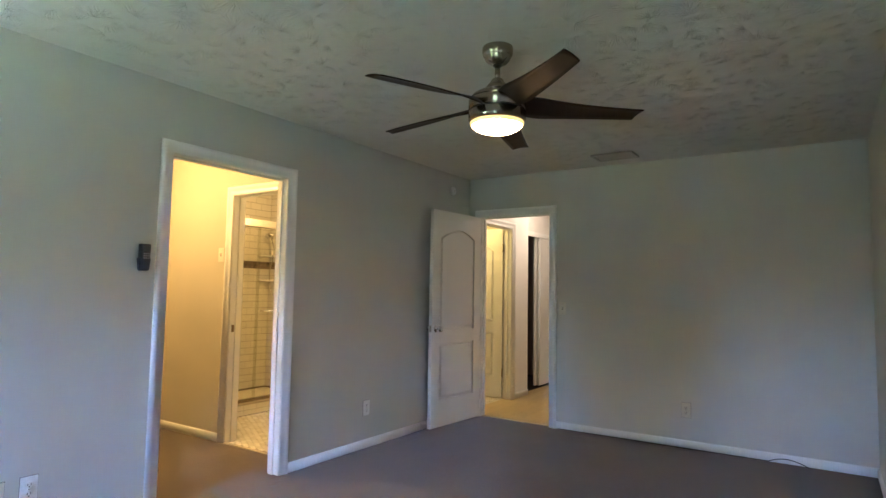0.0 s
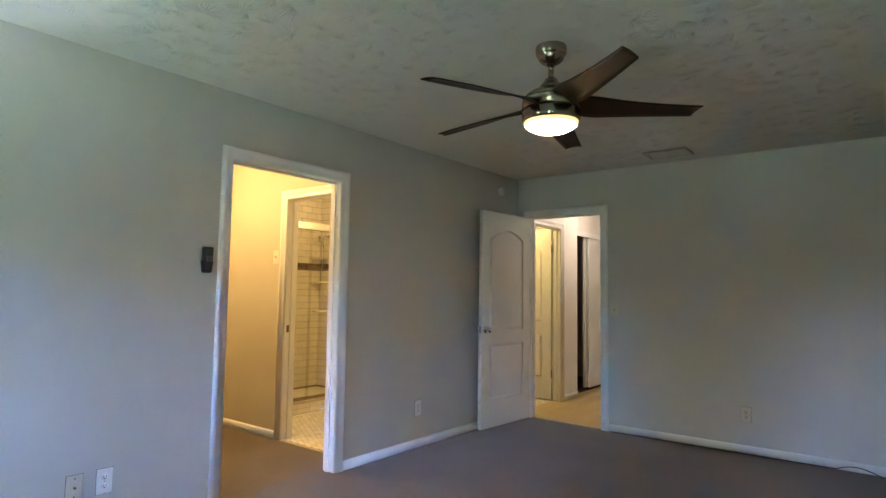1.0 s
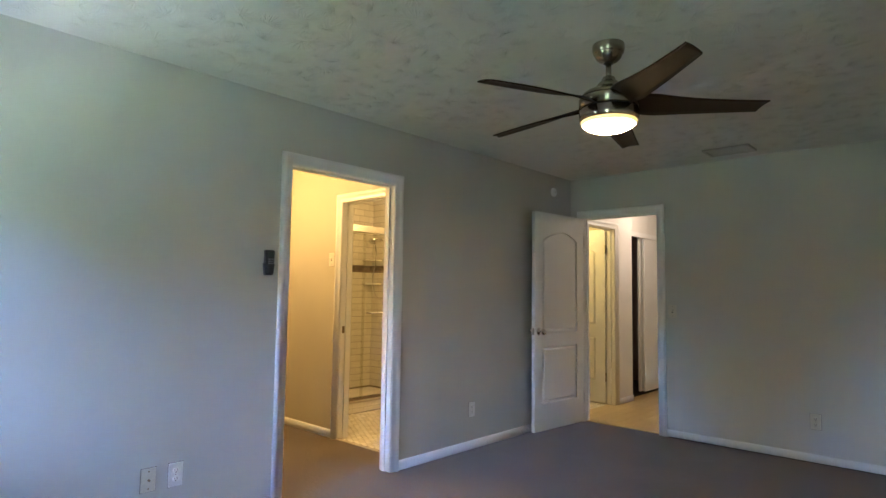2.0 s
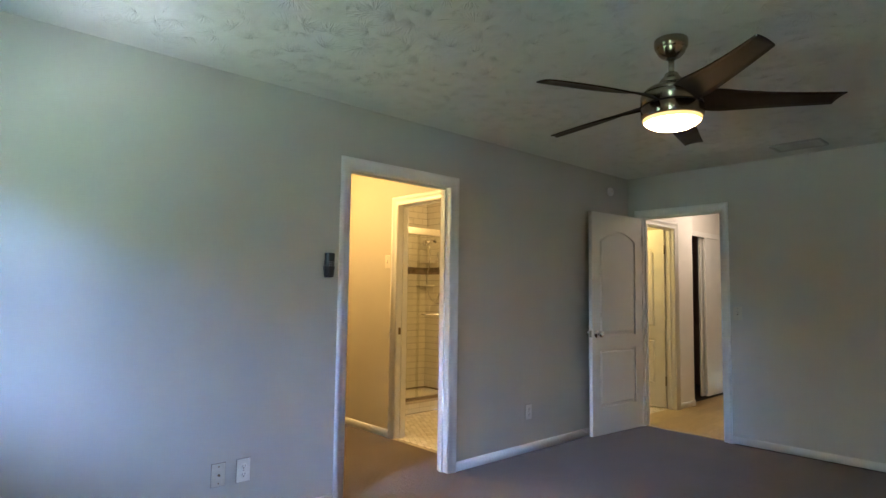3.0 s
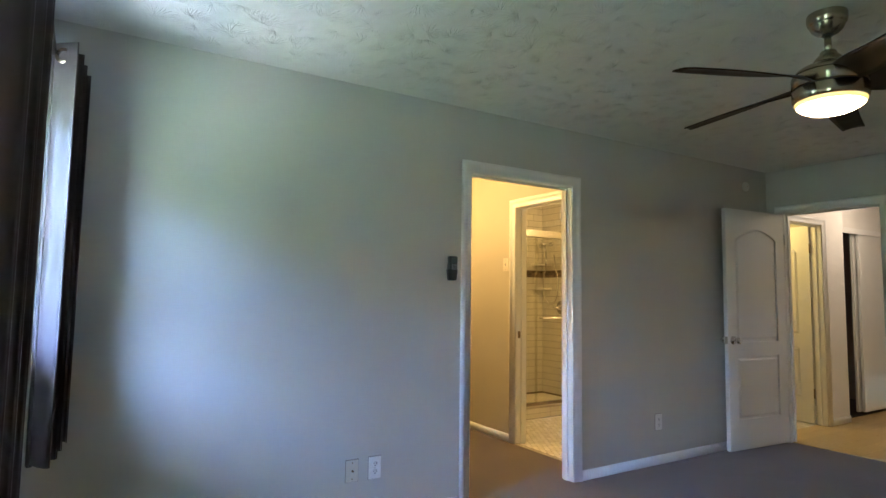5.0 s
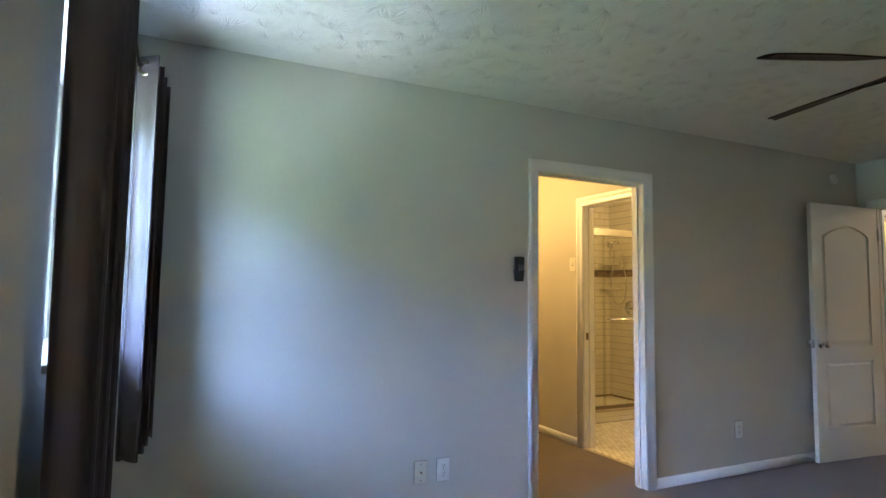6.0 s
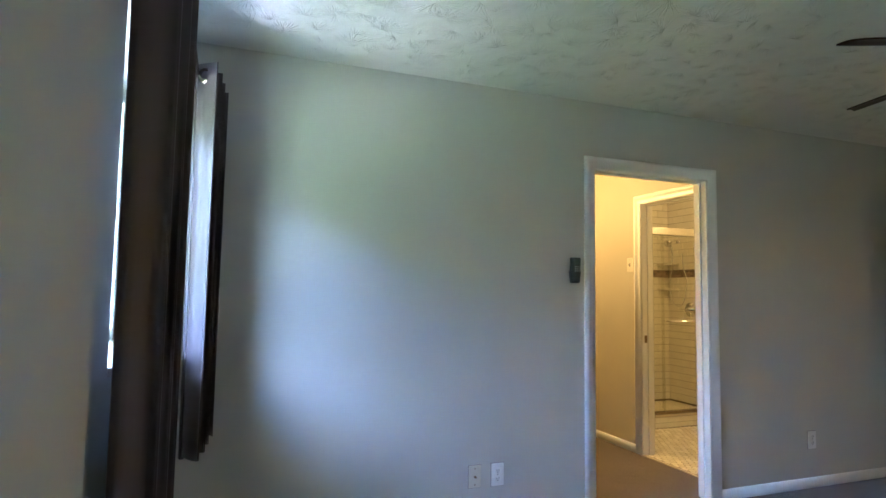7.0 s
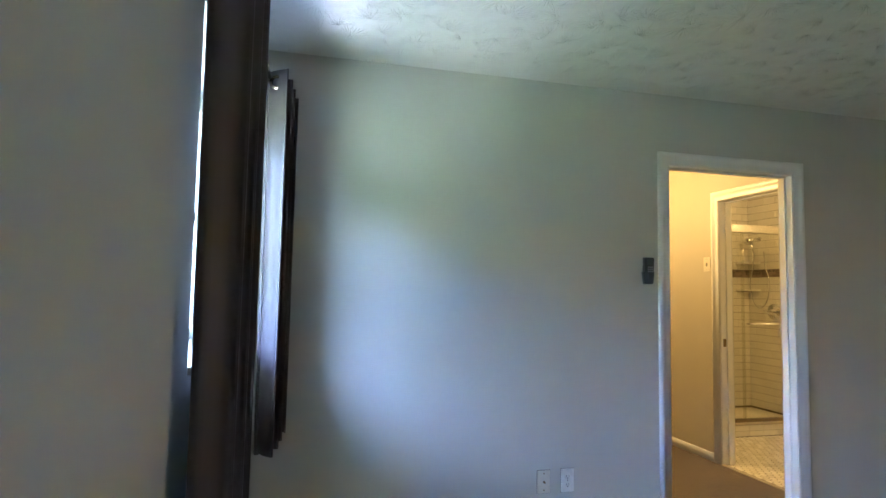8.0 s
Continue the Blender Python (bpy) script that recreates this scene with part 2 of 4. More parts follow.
def box(bm, x0, x1, y0, y1, z0, z1, bevel=0.0):
    """Adds a box, its edges rounded where bevel is given."""
    vs = bmesh.ops.create_cube(bm, size=1.0)["verts"]
    for v in vs:
        v.co = Vector(((x0 + x1) / 2 + v.co.x * (x1 - x0), (y0 + y1) / 2 + v.co.y * (y1 - y0), (z0 + z1) / 2 + v.co.z * (z1 - z0)))
    if bevel:
        edges = {e for v in vs for e in v.link_edges}
        bmesh.ops.bevel(bm, geom=list(edges), offset=bevel, segments=2, affect="EDGES", profile=0.5)
    return bm


def boxed(*size, bevel=0.0):
    return box(bmesh.new(), *size, bevel=bevel)


def smooth(bm, limit=40):
    for f in bm.faces:
        f.smooth = True
    for e in bm.edges:
        if len(e.link_faces) == 2 and e.calc_face_angle(0) > radians(limit):
            e.smooth = False
    return bm


def lathe(profile, segments=40, axis="Z"):
    """Turns (radius, height) pairs about an axis."""
    bm = bmesh.new()
    rings = []
    for r, h in profile:
        ring = []
        for k in range(segments if r > 1e-6 else 1):
            a = 2 * math.pi * k / segments
            x, y = r * math.cos(a), r * math.sin(a)
            ring.append(bm.verts.new((x, y, h) if axis == "Z" else (x, h, y)))
        rings.append(ring)
    for a, b in zip(rings, rings[1:]):
        for k in range(segments):
            l = (k + 1) % segments
            if len(a) == 1 and len(b) > 1:
                bm.faces.new((a[0], b[k], b[l]))
            elif len(b) == 1 and len(a) > 1:
                bm.faces.new((a[k], b[0], a[l]))
            elif len(a) > 1:
                bm.faces.new((a[k], b[k], b[l], a[l]))
    return smooth(bm)


def tube(points, radius, sides=10):
    """A round bar along points."""
    bm = bmesh.new()
    pts = [Vector(p) for p in points]
    rings = []
    for i, p in enumerate(pts):
        way = (pts[min(i + 1, len(pts) - 1)] - pts[max(i - 1, 0)]).normalized()
        side = way.cross(Vector((0.13, 0.29, 0.95))).normalized()
        up = side.cross(way)
        rings.append([bm.verts.new(p + radius * (math.cos(a) * side + math.sin(a) * up)) for a in (2 * math.pi * k / sides for k in range(sides))])
    for a, b in zip(rings, rings[1:]):
        for k in range(sides):
            bm.faces.new((a[k], a[(k + 1) % sides], b[(k + 1) % sides], b[k]))
    bm.faces.new(rings[0][::-1])
    bm.faces.new(rings[-1])
    return smooth(bm)


def prism(outline, y0, y1, inset=0.0):
    """An outline in x and z, from y0 to y1; the y1 side drawn in by inset."""
    bm = bmesh.new()
    n = len(outline)
    cx, cz = sum(p[0] for p in outline) / n, sum(p[1] for p in outline) / n
    w = max(p[0] for p in outline) - min(p[0] for p in outline)
    h = max(p[1] for p in outline) - min(p[1] for p in outline)
    kx, kz = 1 - 2 * inset / w, 1 - 2 * inset / h
    a = [bm.verts.new((x, y0, z)) for x, z in outline]
    b = [bm.verts.new((cx + (x - cx) * kx, y1, cz + (z - cz) * kz)) for x, z in outline]
    bm.faces.new(a)
    bm.faces.new(b[::-1])
    for k in range(n):
        bm.faces.new((a[k], a[(k + 1) % n], b[(k + 1) % n], b[k]))
    return bm


def pierced(axis, c0, c1, u0, u1, z0, z1, holes):
    """A wall across x (axis 'x', faces at x = c0 and c1) or y, from u0 to u1, with rectangular openings (u0, u1, z0, z1)."""
    bm = bmesh.new()
    us = sorted({u0, u1, *(h[0] for h in holes), *(h[1] for h in holes)})
    zs = sorted({z0, z1, *(max(h[2], z0) for h in holes), *(h[3] for h in holes)})
    solid = {}
    for i in range(len(us) - 1):
        for j in range(len(zs) - 1):
            mu, mz = (us[i] + us[i + 1]) / 2, (zs[j] + zs[j + 1]) / 2
            solid[i, j] = not any(h[0] < mu < h[1] and h[2] < mz < h[3] for h in holes)
    made = {}

    def vert(c, u, z):
        if (c, u, z) not in made:
            made[c, u, z] = bm.verts.new((c, u, z) if axis == "x" else (u, c, z))
        return made[c, u, z]

    for (i, j), full in solid.items():
        if not full:
            continue
        a, b, c, d = us[i], us[i + 1], zs[j], zs[j + 1]
        for k in (c0, c1):
            bm.faces.new([vert(k, *q) for q in ((a, c), (b, c), (b, d), (a, d))])
        for (p, q), beside in ((((a, c), (b, c)), (i, j - 1)), (((a, d), (b, d)), (i, j + 1)), (((a, c), (a, d)), (i - 1, j)), (((b, c), (b, d)), (i + 1, j))):
            if not solid.get(beside, False):
                bm.faces.new((vert(c0, *p), vert(c0, *q), vert(c1, *q), vert(c1, *p)))
    return bm


def swept_frame(width, height, profile):
    """A mitred three-sided casing round an opening: profile pairs are (out from the opening, proud of the wall)."""
    bm = bmesh.new()
    loops = []
    for d, h in profile:
        loops.append([bm.verts.new(p) for p in ((-d, h, 0), (-d, h, height + d), (width + d, h, height + d), (width + d, h, 0))])
    n = len(profile)
    for k in range(n):
        a, b = loops[k], loops[(k + 1) % n]
        for j in range(3):
            bm.faces.new((a[j], a[j + 1], b[j + 1], b[j]))
    bm.faces.new([l[0] for l in loops])
    bm.faces.new([l[3] for l in loops])
    return bm


BULLNOSE = [(0.004, 0.0), (0.004, 0.008), (0.008, 0.011), (0.020, 0.012), (0.036, 0.013), (0.044, 0.017), (0.050, 0.022), (0.058, 0.025), (0.066, 0.024), (0.072, 0.020), (0.0755, 0.013), (0.0755, 0.0)]


def doorway(name, m, width, height, depth, label, casing=True, back=True):
    """Casing on the wall's face (local +y), lining boards through the wall and the stop. Local x runs along the opening."""
    root = thing(name, m, label, "door frame", "", "structure")
    if casing:
        part("casing", smooth(swept_frame(width, height, BULLNOSE), 30), TRIM, root)
    if back:
        bm = swept_frame(width, height, BULLNOSE)
        for v in bm.verts:
            v.co.y = -depth - v.co.y
        part("casing", smooth(bm, 30), TRIM, root)
    part("side_jamb", boxed(-0.015, 0.0, -depth, 0.0, 0.0, height, bevel=0.002), TRIM, root)
    part("side_jamb", boxed(width, width + 0.015, -depth, 0.0, 0.0, height, bevel=0.002), TRIM, root)
    stop = -depth * 0.62
    part("door_stop", boxed(0.0, 0.011, stop - 0.018, stop + 0.018, 0.0, height - 0.011, bevel=0.002), TRIM, root)
    part("door_stop", boxed(width - 0.011, width, stop - 0.018, stop + 0.018, 0.0, height - 0.011, bevel=0.002), TRIM, root)
    part("door_stop", boxed(0.0, width, stop - 0.018, stop + 0.018, height - 0.011, height, bevel=0.002), TRIM, root)
    part("head_jamb", boxed(-0.015, width + 0.015, -depth, 0.0, height, height + 0.015, bevel=0.002), TRIM, root)
    return root


def skirting(name, a, b, label, out, h=0.066):
    """A baseboard from a to b, proud of its wall towards out."""
    a, b, out = Vector((*a, 0)), Vector((*b, 0)), Vector((*out, 0))
    bm = bmesh.new()
    profile = [(0, 0), (0.013, 0), (0.013, h - 0.018), (0.011, h - 0.008), (0.006, h - 0.001), (0, h)]
    ends = [[bm.verts.new(p + out * d + Vector((0, 0, z))) for d, z in profile] for p in (a, b)]
    n = len(profile)
    for k in range(n):
        bm.faces.new((ends[0][k], ends[0][(k + 1) % n], ends[1][(k + 1) % n], ends[1][k]))
    bm.faces.new(ends[0])
    bm.faces.new(ends[1][::-1])
    return structure(name, smooth(bm, 50), TRIM, label, "baseboard")


# ---------------------------------------------------------------- the large structure
H = 2.44
GREY = "light grey painted plaster wall of the bedroom"
structure("wall_left", pierced("y", 0.0, 0.10, -5.64, 0.10, 0.0, H, [(-3.345, -2.459, -1, 2.045)]), WALL, GREY + " with a passage opening", "wall")
structure("wall_far", pierced("x", 0.0, 0.10, -3.41, 0.0, 0.0, H, [(-0.917, -0.140, -1, 2.045)]), WALL, GREY + " with the hall doorway", "wall")
structure("wall_window", pierced("x", -5.84, -5.64, -3.51, 0.10, 0.0, H, [(-1.29, -0.36, 1.08, 2.04), (-3.11, -2.70, 0.80, 2.04)]), WALL, GREY + " with a curtained window", "wall")
structure("wall_right", boxed(-5.64, 0.10, -3.51, -3.41, 0.0, H), WALL, "plain light grey painted bedroom wall", "wall")
structure("ceiling", boxed(-5.64, 0.0, -3.41, 0.0, H, H + 0.06), CEILING, "white ceiling with stomped crow's-foot plaster texture", "ceiling")
# Unseen overhang, its depth set to trim the sky light through the window.
structure("eave", boxed(-6.92, -5.84, -1.9, 3.2, 2.50, 2.62), TRIM, "unseen eave slab added to cut off the high sky", "eave")
# Dark slab out of view, added to keep sun and sky off the rooms.
structure("roof_blocker", boxed(-6.92, 4.6, -4.1, 3.2, 2.62, 2.74), DARK, "unseen dark slab added over the rooms to block sun", "roof")
bm = boxed(-5.84, 0.05, -3.51, 0.0, -0.05, 0.0)
box(bm, -4.40, -2.165, 0.0, 2.80, -0.05, 0.0)
structure("floor_carpet", bm, CARPET, "brown-grey cut-pile carpet through bedroom and passage", "carpet")

# the passage and the bathroom behind the left wall
structure("wall_passage", pierced("x", -2.17, -2.06, 0.10, 2.70, 0.0, H, [(0.255, 1.005, -1, 2.045)]), CREAM, "cream painted passage wall with the bathroom doorway", "wall")
structure("wall_passage_end", boxed(-4.40, -0.25, 2.70, 2.80, 0.0, H), CREAM, "cream painted end wall of passage and bathroom", "wall")
structure("wall_passage_side", boxed(-4.40, -4.30, 0.10, 2.70, 0.0, H), CREAM, "cream painted side wall of the passage", "wall")
structure("wall_bathroom", boxed(-0.357, -0.25, 0.10, 2.70, 0.0, H), CREAM, "cream painted bathroom side wall", "wall")
structure("ceiling_bathroom", boxed(-4.40, -0.25, 0.10, 2.80, H, H + 0.06), HALL_WHITE, "smooth white ceiling of passage and bathroom", "ceiling")

# the hall beyond the far wall
structure("wall_hall", pierced("y", 0.018, 0.118, 0.10, 1.48, 0.0, H, [(0.235, 1.035, -1, 2.035)]), HALL_WHITE, "white hall wall with a small bathroom doorway", "wall")
structure("wall_closet", pierced("y", 0.10, 0.20, 1.48, 4.20, 0.0, H, [(1.645, 3.00, -1, 2.06)]), HALL_WHITE, "white hall wall with a sliding-door closet", "wall")
structure("wall_hall_end", boxed(4.20, 4.30, -1.40, 0.90, 0.0, H), HALL_WHITE, "white end wall of the hall", "wall")
structure("wall_hall_right", boxed(0.10, 4.20, -1.40, -1.30, 0.0, H), HALL_WHITE, "white side wall of the hall", "wall")
structure("ceiling_hall", boxed(0.10, 4.30, -1.40, 1.70, H, H + 0.06), HALL_WHITE, "smooth white hall ceiling", "ceiling")
# Closet interior: its lack of light is put into a darkened brown.
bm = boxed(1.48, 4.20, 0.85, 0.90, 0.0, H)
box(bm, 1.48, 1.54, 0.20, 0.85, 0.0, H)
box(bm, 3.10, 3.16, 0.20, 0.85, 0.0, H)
structure("wall_closet_inside", bm, plain("closet_shade_paint", (0.30, 0.25, 0.20), 0.7), "walls inside the closet, darkened for the missing light", "wall")
bm = boxed(0.10, 1.48, 1.60, 1.70, 0.0, H)
# Unseen side walls, added so that no sun leaks in.
box(bm, 0.04, 0.10, 0.10, 1.70, 0.0, H)
box(bm, 1.42, 1.48, 0.118, 1.60, 0.0, H)
# Unseen slab, keeps the sunlit lawn from showing through floor gaps.
structure("foundation", boxed(-5.84, 4.30, -3.51, 2.80, -0.40, -0.06), CONCRETE, "unseen slab added to block lawn light at floor gaps", "foundation")
# Near-black colour gives this floor the darkness of the closet.
structure("floor_closet", boxed(1.48, 4.20, 0.118, 0.90, -0.06, -0.002), DARK, "closet floor blackened for the unlit inside", "floor")
structure("wall_small_bathroom", bm, CREAM, "cream back wall and unseen side walls of the small bathroom", "wall")

# skirting boards
skirting("baseboard", (-5.64, 0.0), (-3.405, 0.0), "white painted baseboard along the grey wall", (0, -1))
skirting("baseboard", (-2.3985, 0.0), (0.0, 0.0), "white painted baseboard beside the passage opening", (0, -1))
skirting("baseboard", (0.0, -3.41), (0.0, -0.977), "white painted baseboard under the far wall", (-1, 0))
skirting("baseboard", (-5.64, -3.41), (0.0, -3.41), "white painted baseboard of the plain wall", (0, 1))
skirting("baseboard", (-2.17, 1.066), (-2.17, 2.70), "white painted baseboard in the passage", (-1, 0))
skirting("baseboard", (1.115, 0.018), (1.48, 0.018), "white painted baseboard in the hall", (0, -1))
skirting("baseboard", (1.493, 0.018), (1.493, 0.10), "short white baseboard return at the hall corner", (1, 0))

# doorways
doorway("door_frame_passage", pose(-2.474, 0, 0, 0, 0, 180), 0.856, 2.03, 0.10, "white painted rounded casing round the open passage")
doorway("door_frame_hall", pose(0, -0.902, 0, 0, 0, 90), 0.747, 2.03, 0.10, "white painted casing round the bedroom door")
bath_frame = doorway("door_frame_bathroom", pose(-2.17, 0.27, 0, 0, 0, 90), 0.72, 2.03, 0.11, "cream-lit white casing round the bathroom doorway")
part("strike_plate", boxed(0.7185, 0.7205, -0.046, -0.020, 0.895, 0.955), BRONZE, bath_frame, "dark bronze strike plate")
doorway("door_frame_small_bathroom", pose(1.02, 0.018, 0, 0, 0, 180), 0.77, 2.02, 0.10, "white casing round the small bathroom doorway")


# ---------------------------------------------------------------- doors
def arch(x0, x1, z0, z1, rise, steps=12):
    """Outline of a panel whose top side is a shallow arch."""
    pts = [(x0, z0), (x1, z0)]
    for k in range(steps + 1):
        s = k / steps
        pts.append((x1 + (x0 - x1) * s, z1 + rise * math.sin(math.pi * s) ** 0.8))
    return pts


def panel_door(name, m, width, label, knob=True, hinge_mat=None, hinge_heights=(0.24, 1.80)):
    """A moulded two-panel door with an arched upper panel. Hinged at local x = 0; its face is local +y."""
    root = thing(name, m, label, "door", "", "structure")
    z0, z1, t = 0.012, 2.025, 0.035
    sx0, sx1 = 0.115, width - 0.115
    lower, upper, rise = (0.255, 0.775), (0.895, 1.775), 0.085
    g = 0.016
    bm = boxed(0, width, -t + g, -g, z0, z1)
    leaf = part("leaf", bm, DOOR_WHITE, root)
    for side in (1, -1):
        def flip(b):
            if side < 0:
                for v in b.verts:
                    v.co.y = -t - v.co.y
            return b
        frame_bm = bmesh.new()
        for q in ((0, sx0, z0, z1), (sx1, width, z0, z1), (sx0, sx1, z0, lower[0]), (sx0, sx1, lower[1], upper[0])):
            b = prism([(q[0], q[2]), (q[1], q[2]), (q[1], q[3]), (q[0], q[3])], -g, 0.0)
            me = bpy.data.meshes.new("piece")
            b.to_mesh(me)
            b.free()
            frame_bm.from_mesh(me)
            bpy.data.meshes.remove(me)
        top = [(sx0, z1)] + [p for p in arch(sx0, sx1, upper[0], upper[1], rise)[2:]][::-1] + [(sx1, z1)]
        a = [frame_bm.verts.new((x, -g, z)) for x, z in top]
        b = [frame_bm.verts.new((x, 0.0, z)) for x, z in top]
        n = len(top)
        for k in range(1, n - 2):
            frame_bm.faces.new((b[k], b[k + 1], frame_bm.verts.new((top[k + 1][0], 0, z1)), frame_bm.verts.new((top[k][0], 0, z1))))
            frame_bm.faces.new((a[k], a[k + 1], b[k + 1], b[k]))
        part("stiles_and_rails", flip(frame_bm), DOOR_WHITE, leaf)
        e = 0.016
        for outline, what in ((arch(sx0 + e, sx1 - e, upper[0] + e, upper[1] - e, rise - 0.004), "arched_panel"),
                              ([(sx0 + e, lower[0] + e), (sx1 - e, lower[0] + e), (sx1 - e, lower[1] - e), (sx0 + e, lower[1] - e)], "lower_panel")):
            part(what, flip(prism(outline, -g, -0.0005, 0.015)), DOOR_WHITE, leaf)
    if knob:
        for side in (1, -1):
            y = 0.0 if side > 0 else -t
            k = part("door_knob", lathe([(0.0, 0.0), (0.031, 0.0), (0.031, 0.006), (0.013, 0.010), (0.011, 0.030), (0.020, 0.036), (0.026, 0.046), (0.026, 0.056), (0.019, 0.066), (0.0, 0.068)], 24, "Y"), CHROME, root, "polished chrome door knob")
            k.matrix_basis = pose(width - 0.062, y, 0.915, 0, 0, 0 if side > 0 else 180) @ Matrix.Diagonal((1.15, 1.0, 1.15, 1))
        part("latch_plate", boxed(width, width + 0.0015, -0.030, -0.005, 0.885, 0.945), CHROME, root)
    for hz in hinge_heights:
        h = part("hinge", boxed(-0.012, 0.0, -0.002, 0.004, hz - 0.045, hz + 0.045, bevel=0.001), hinge_mat or BRONZE, root)
        part("hinge_pin", tube([(-0.008, 0.006, hz - 0.050), (-0.008, 0.006, hz + 0.050)], 0.006, 8), hinge_mat or BRONZE, h)
    return root


panel_door("door_bedroom", pose(-0.024, -0.158, 0, 0, 0, 175.7), 0.785, "white moulded two-panel door standing open, chrome knobs", True, TRIM)
panel_door("door_small_bathroom", pose(0.998, 0.128, 0, 0, 0, 90), 0.72, "white moulded panel door open into the small bathroom", False, BRONZE, (0.31, 1.79))

# sliding closet doors in the hall
closet = thing("closet_doors", pose(1.60, 0.10, 0), "white sliding closet doors, one slid open onto darkness", "closet door", "", "structure")
part("track_fascia", boxed(0.0, 1.40, -0.012, 0.004, 2.000, 2.062, bevel=0.003), TRIM, closet)
part("sliding_panel", boxed(0.44, 1.16, 0.004, 0.034, 0.03, 2.02, bevel=0.003), DOOR_WHITE, closet)
part("sliding_panel", boxed(0.40, 1.06, 0.050, 0.080, 0.03, 2.02, bevel=0.003), DOOR_WHITE, closet)

# ---------------------------------------------------------------- window and outdoors


def window(name, m, W1, H1, label):
    win = thing(name, m, label, "window", "", "structure")
    for size in ((0.0, 0.05, 0.0, H1), (W1 - 0.05, W1, 0.0, H1), (0.05, W1 - 0.05, H1 - 0.05, H1), (0.05, W1 - 0.05, 0.0, 0.05)):
        part("window_frame", boxed(0.02, 0.07, *size, bevel=0.003), VINYL, win)
    part("meeting_rail", boxed(0.03, 0.065, 0.05, W1 - 0.05, H1 / 2 - 0.015, H1 / 2 + 0.020, bevel=0.003), VINYL, win)
    for z0, z1 in ((0.05, H1 / 2 - 0.015), (H1 / 2 + 0.020, H1 - 0.05)):
        pane = part("pane", boxed(0.042, 0.048, 0.05, W1 - 0.05, z0, z1), GLASS, win)
        pane.visible_shadow = False
    part("window_sill", boxed(0.07, 0.215, 0.0, W1, -0.012, 0.010, bevel=0.004), STONE_CAP, win)


window("window_1", pose(-5.84, -1.29, 1.08), 0.93, 0.96, "white vinyl window in bright daylight behind curtains")
# This second window is never in view; it is added to light the far wall.
window("added_window_2", pose(-5.84, -3.11, 0.80), 0.41, 1.24, "unseen tall white window added to light the far wall")
bm = bmesh.new()
bmesh.ops.create_grid(bm, x_segments=2, y_segments=2, size=400)
for v in bm.verts:
    v.co.z = -0.35
structure("ground", bm, LAWN, "green lawn outside, reaching the horizon", "lawn")
# Pale reflector out of view, throws sunlight up through the window.
structure("bounce_slab", boxed(-7.9, -5.84, -2.4, 4.0, -0.36, -0.335), CONCRETE, "unseen pale slab added to bounce sun onto the ceiling", "path")
# Unseen tree belt: its tall and low stretches shape the sky light indoors.
bm = bmesh.new()
cols, rows_n = 60, 10
grid = []
for i in range(cols + 1):
    y = -60 + 120 * i / cols
    col = []
    tall = min(1.0, max(0.0, (-4.0 - y) / 3.0, (y - 0.5) / 2.0))
    top = 4.2 + 4.6 * tall + 0.7 * noise.noise((y * 0.13, 3.1, 0)) + 0.7 * noise.noise((y * 0.5, 1.1, 0))
    for j in range(rows_n + 1):
        s = j / rows_n
        bulge = 2.5 * math.sin(s * math.pi * 0.9)
        col.append(bm.verts.new((-24 + bulge + 0.9 * noise.noise((y * 0.6, s * 5, 7)), y, -0.4 + s * top)))
    grid.append(col)
for i in range(cols):
    for j in range(rows_n):
        bm.faces.new((grid[i][j], grid[i + 1][j], grid[i + 1][j + 1], grid[i][j + 1]))
structure("backdrop", smooth(bm, 180), TREES, "unseen belt of green trees, its height set to shape sky light", "trees")


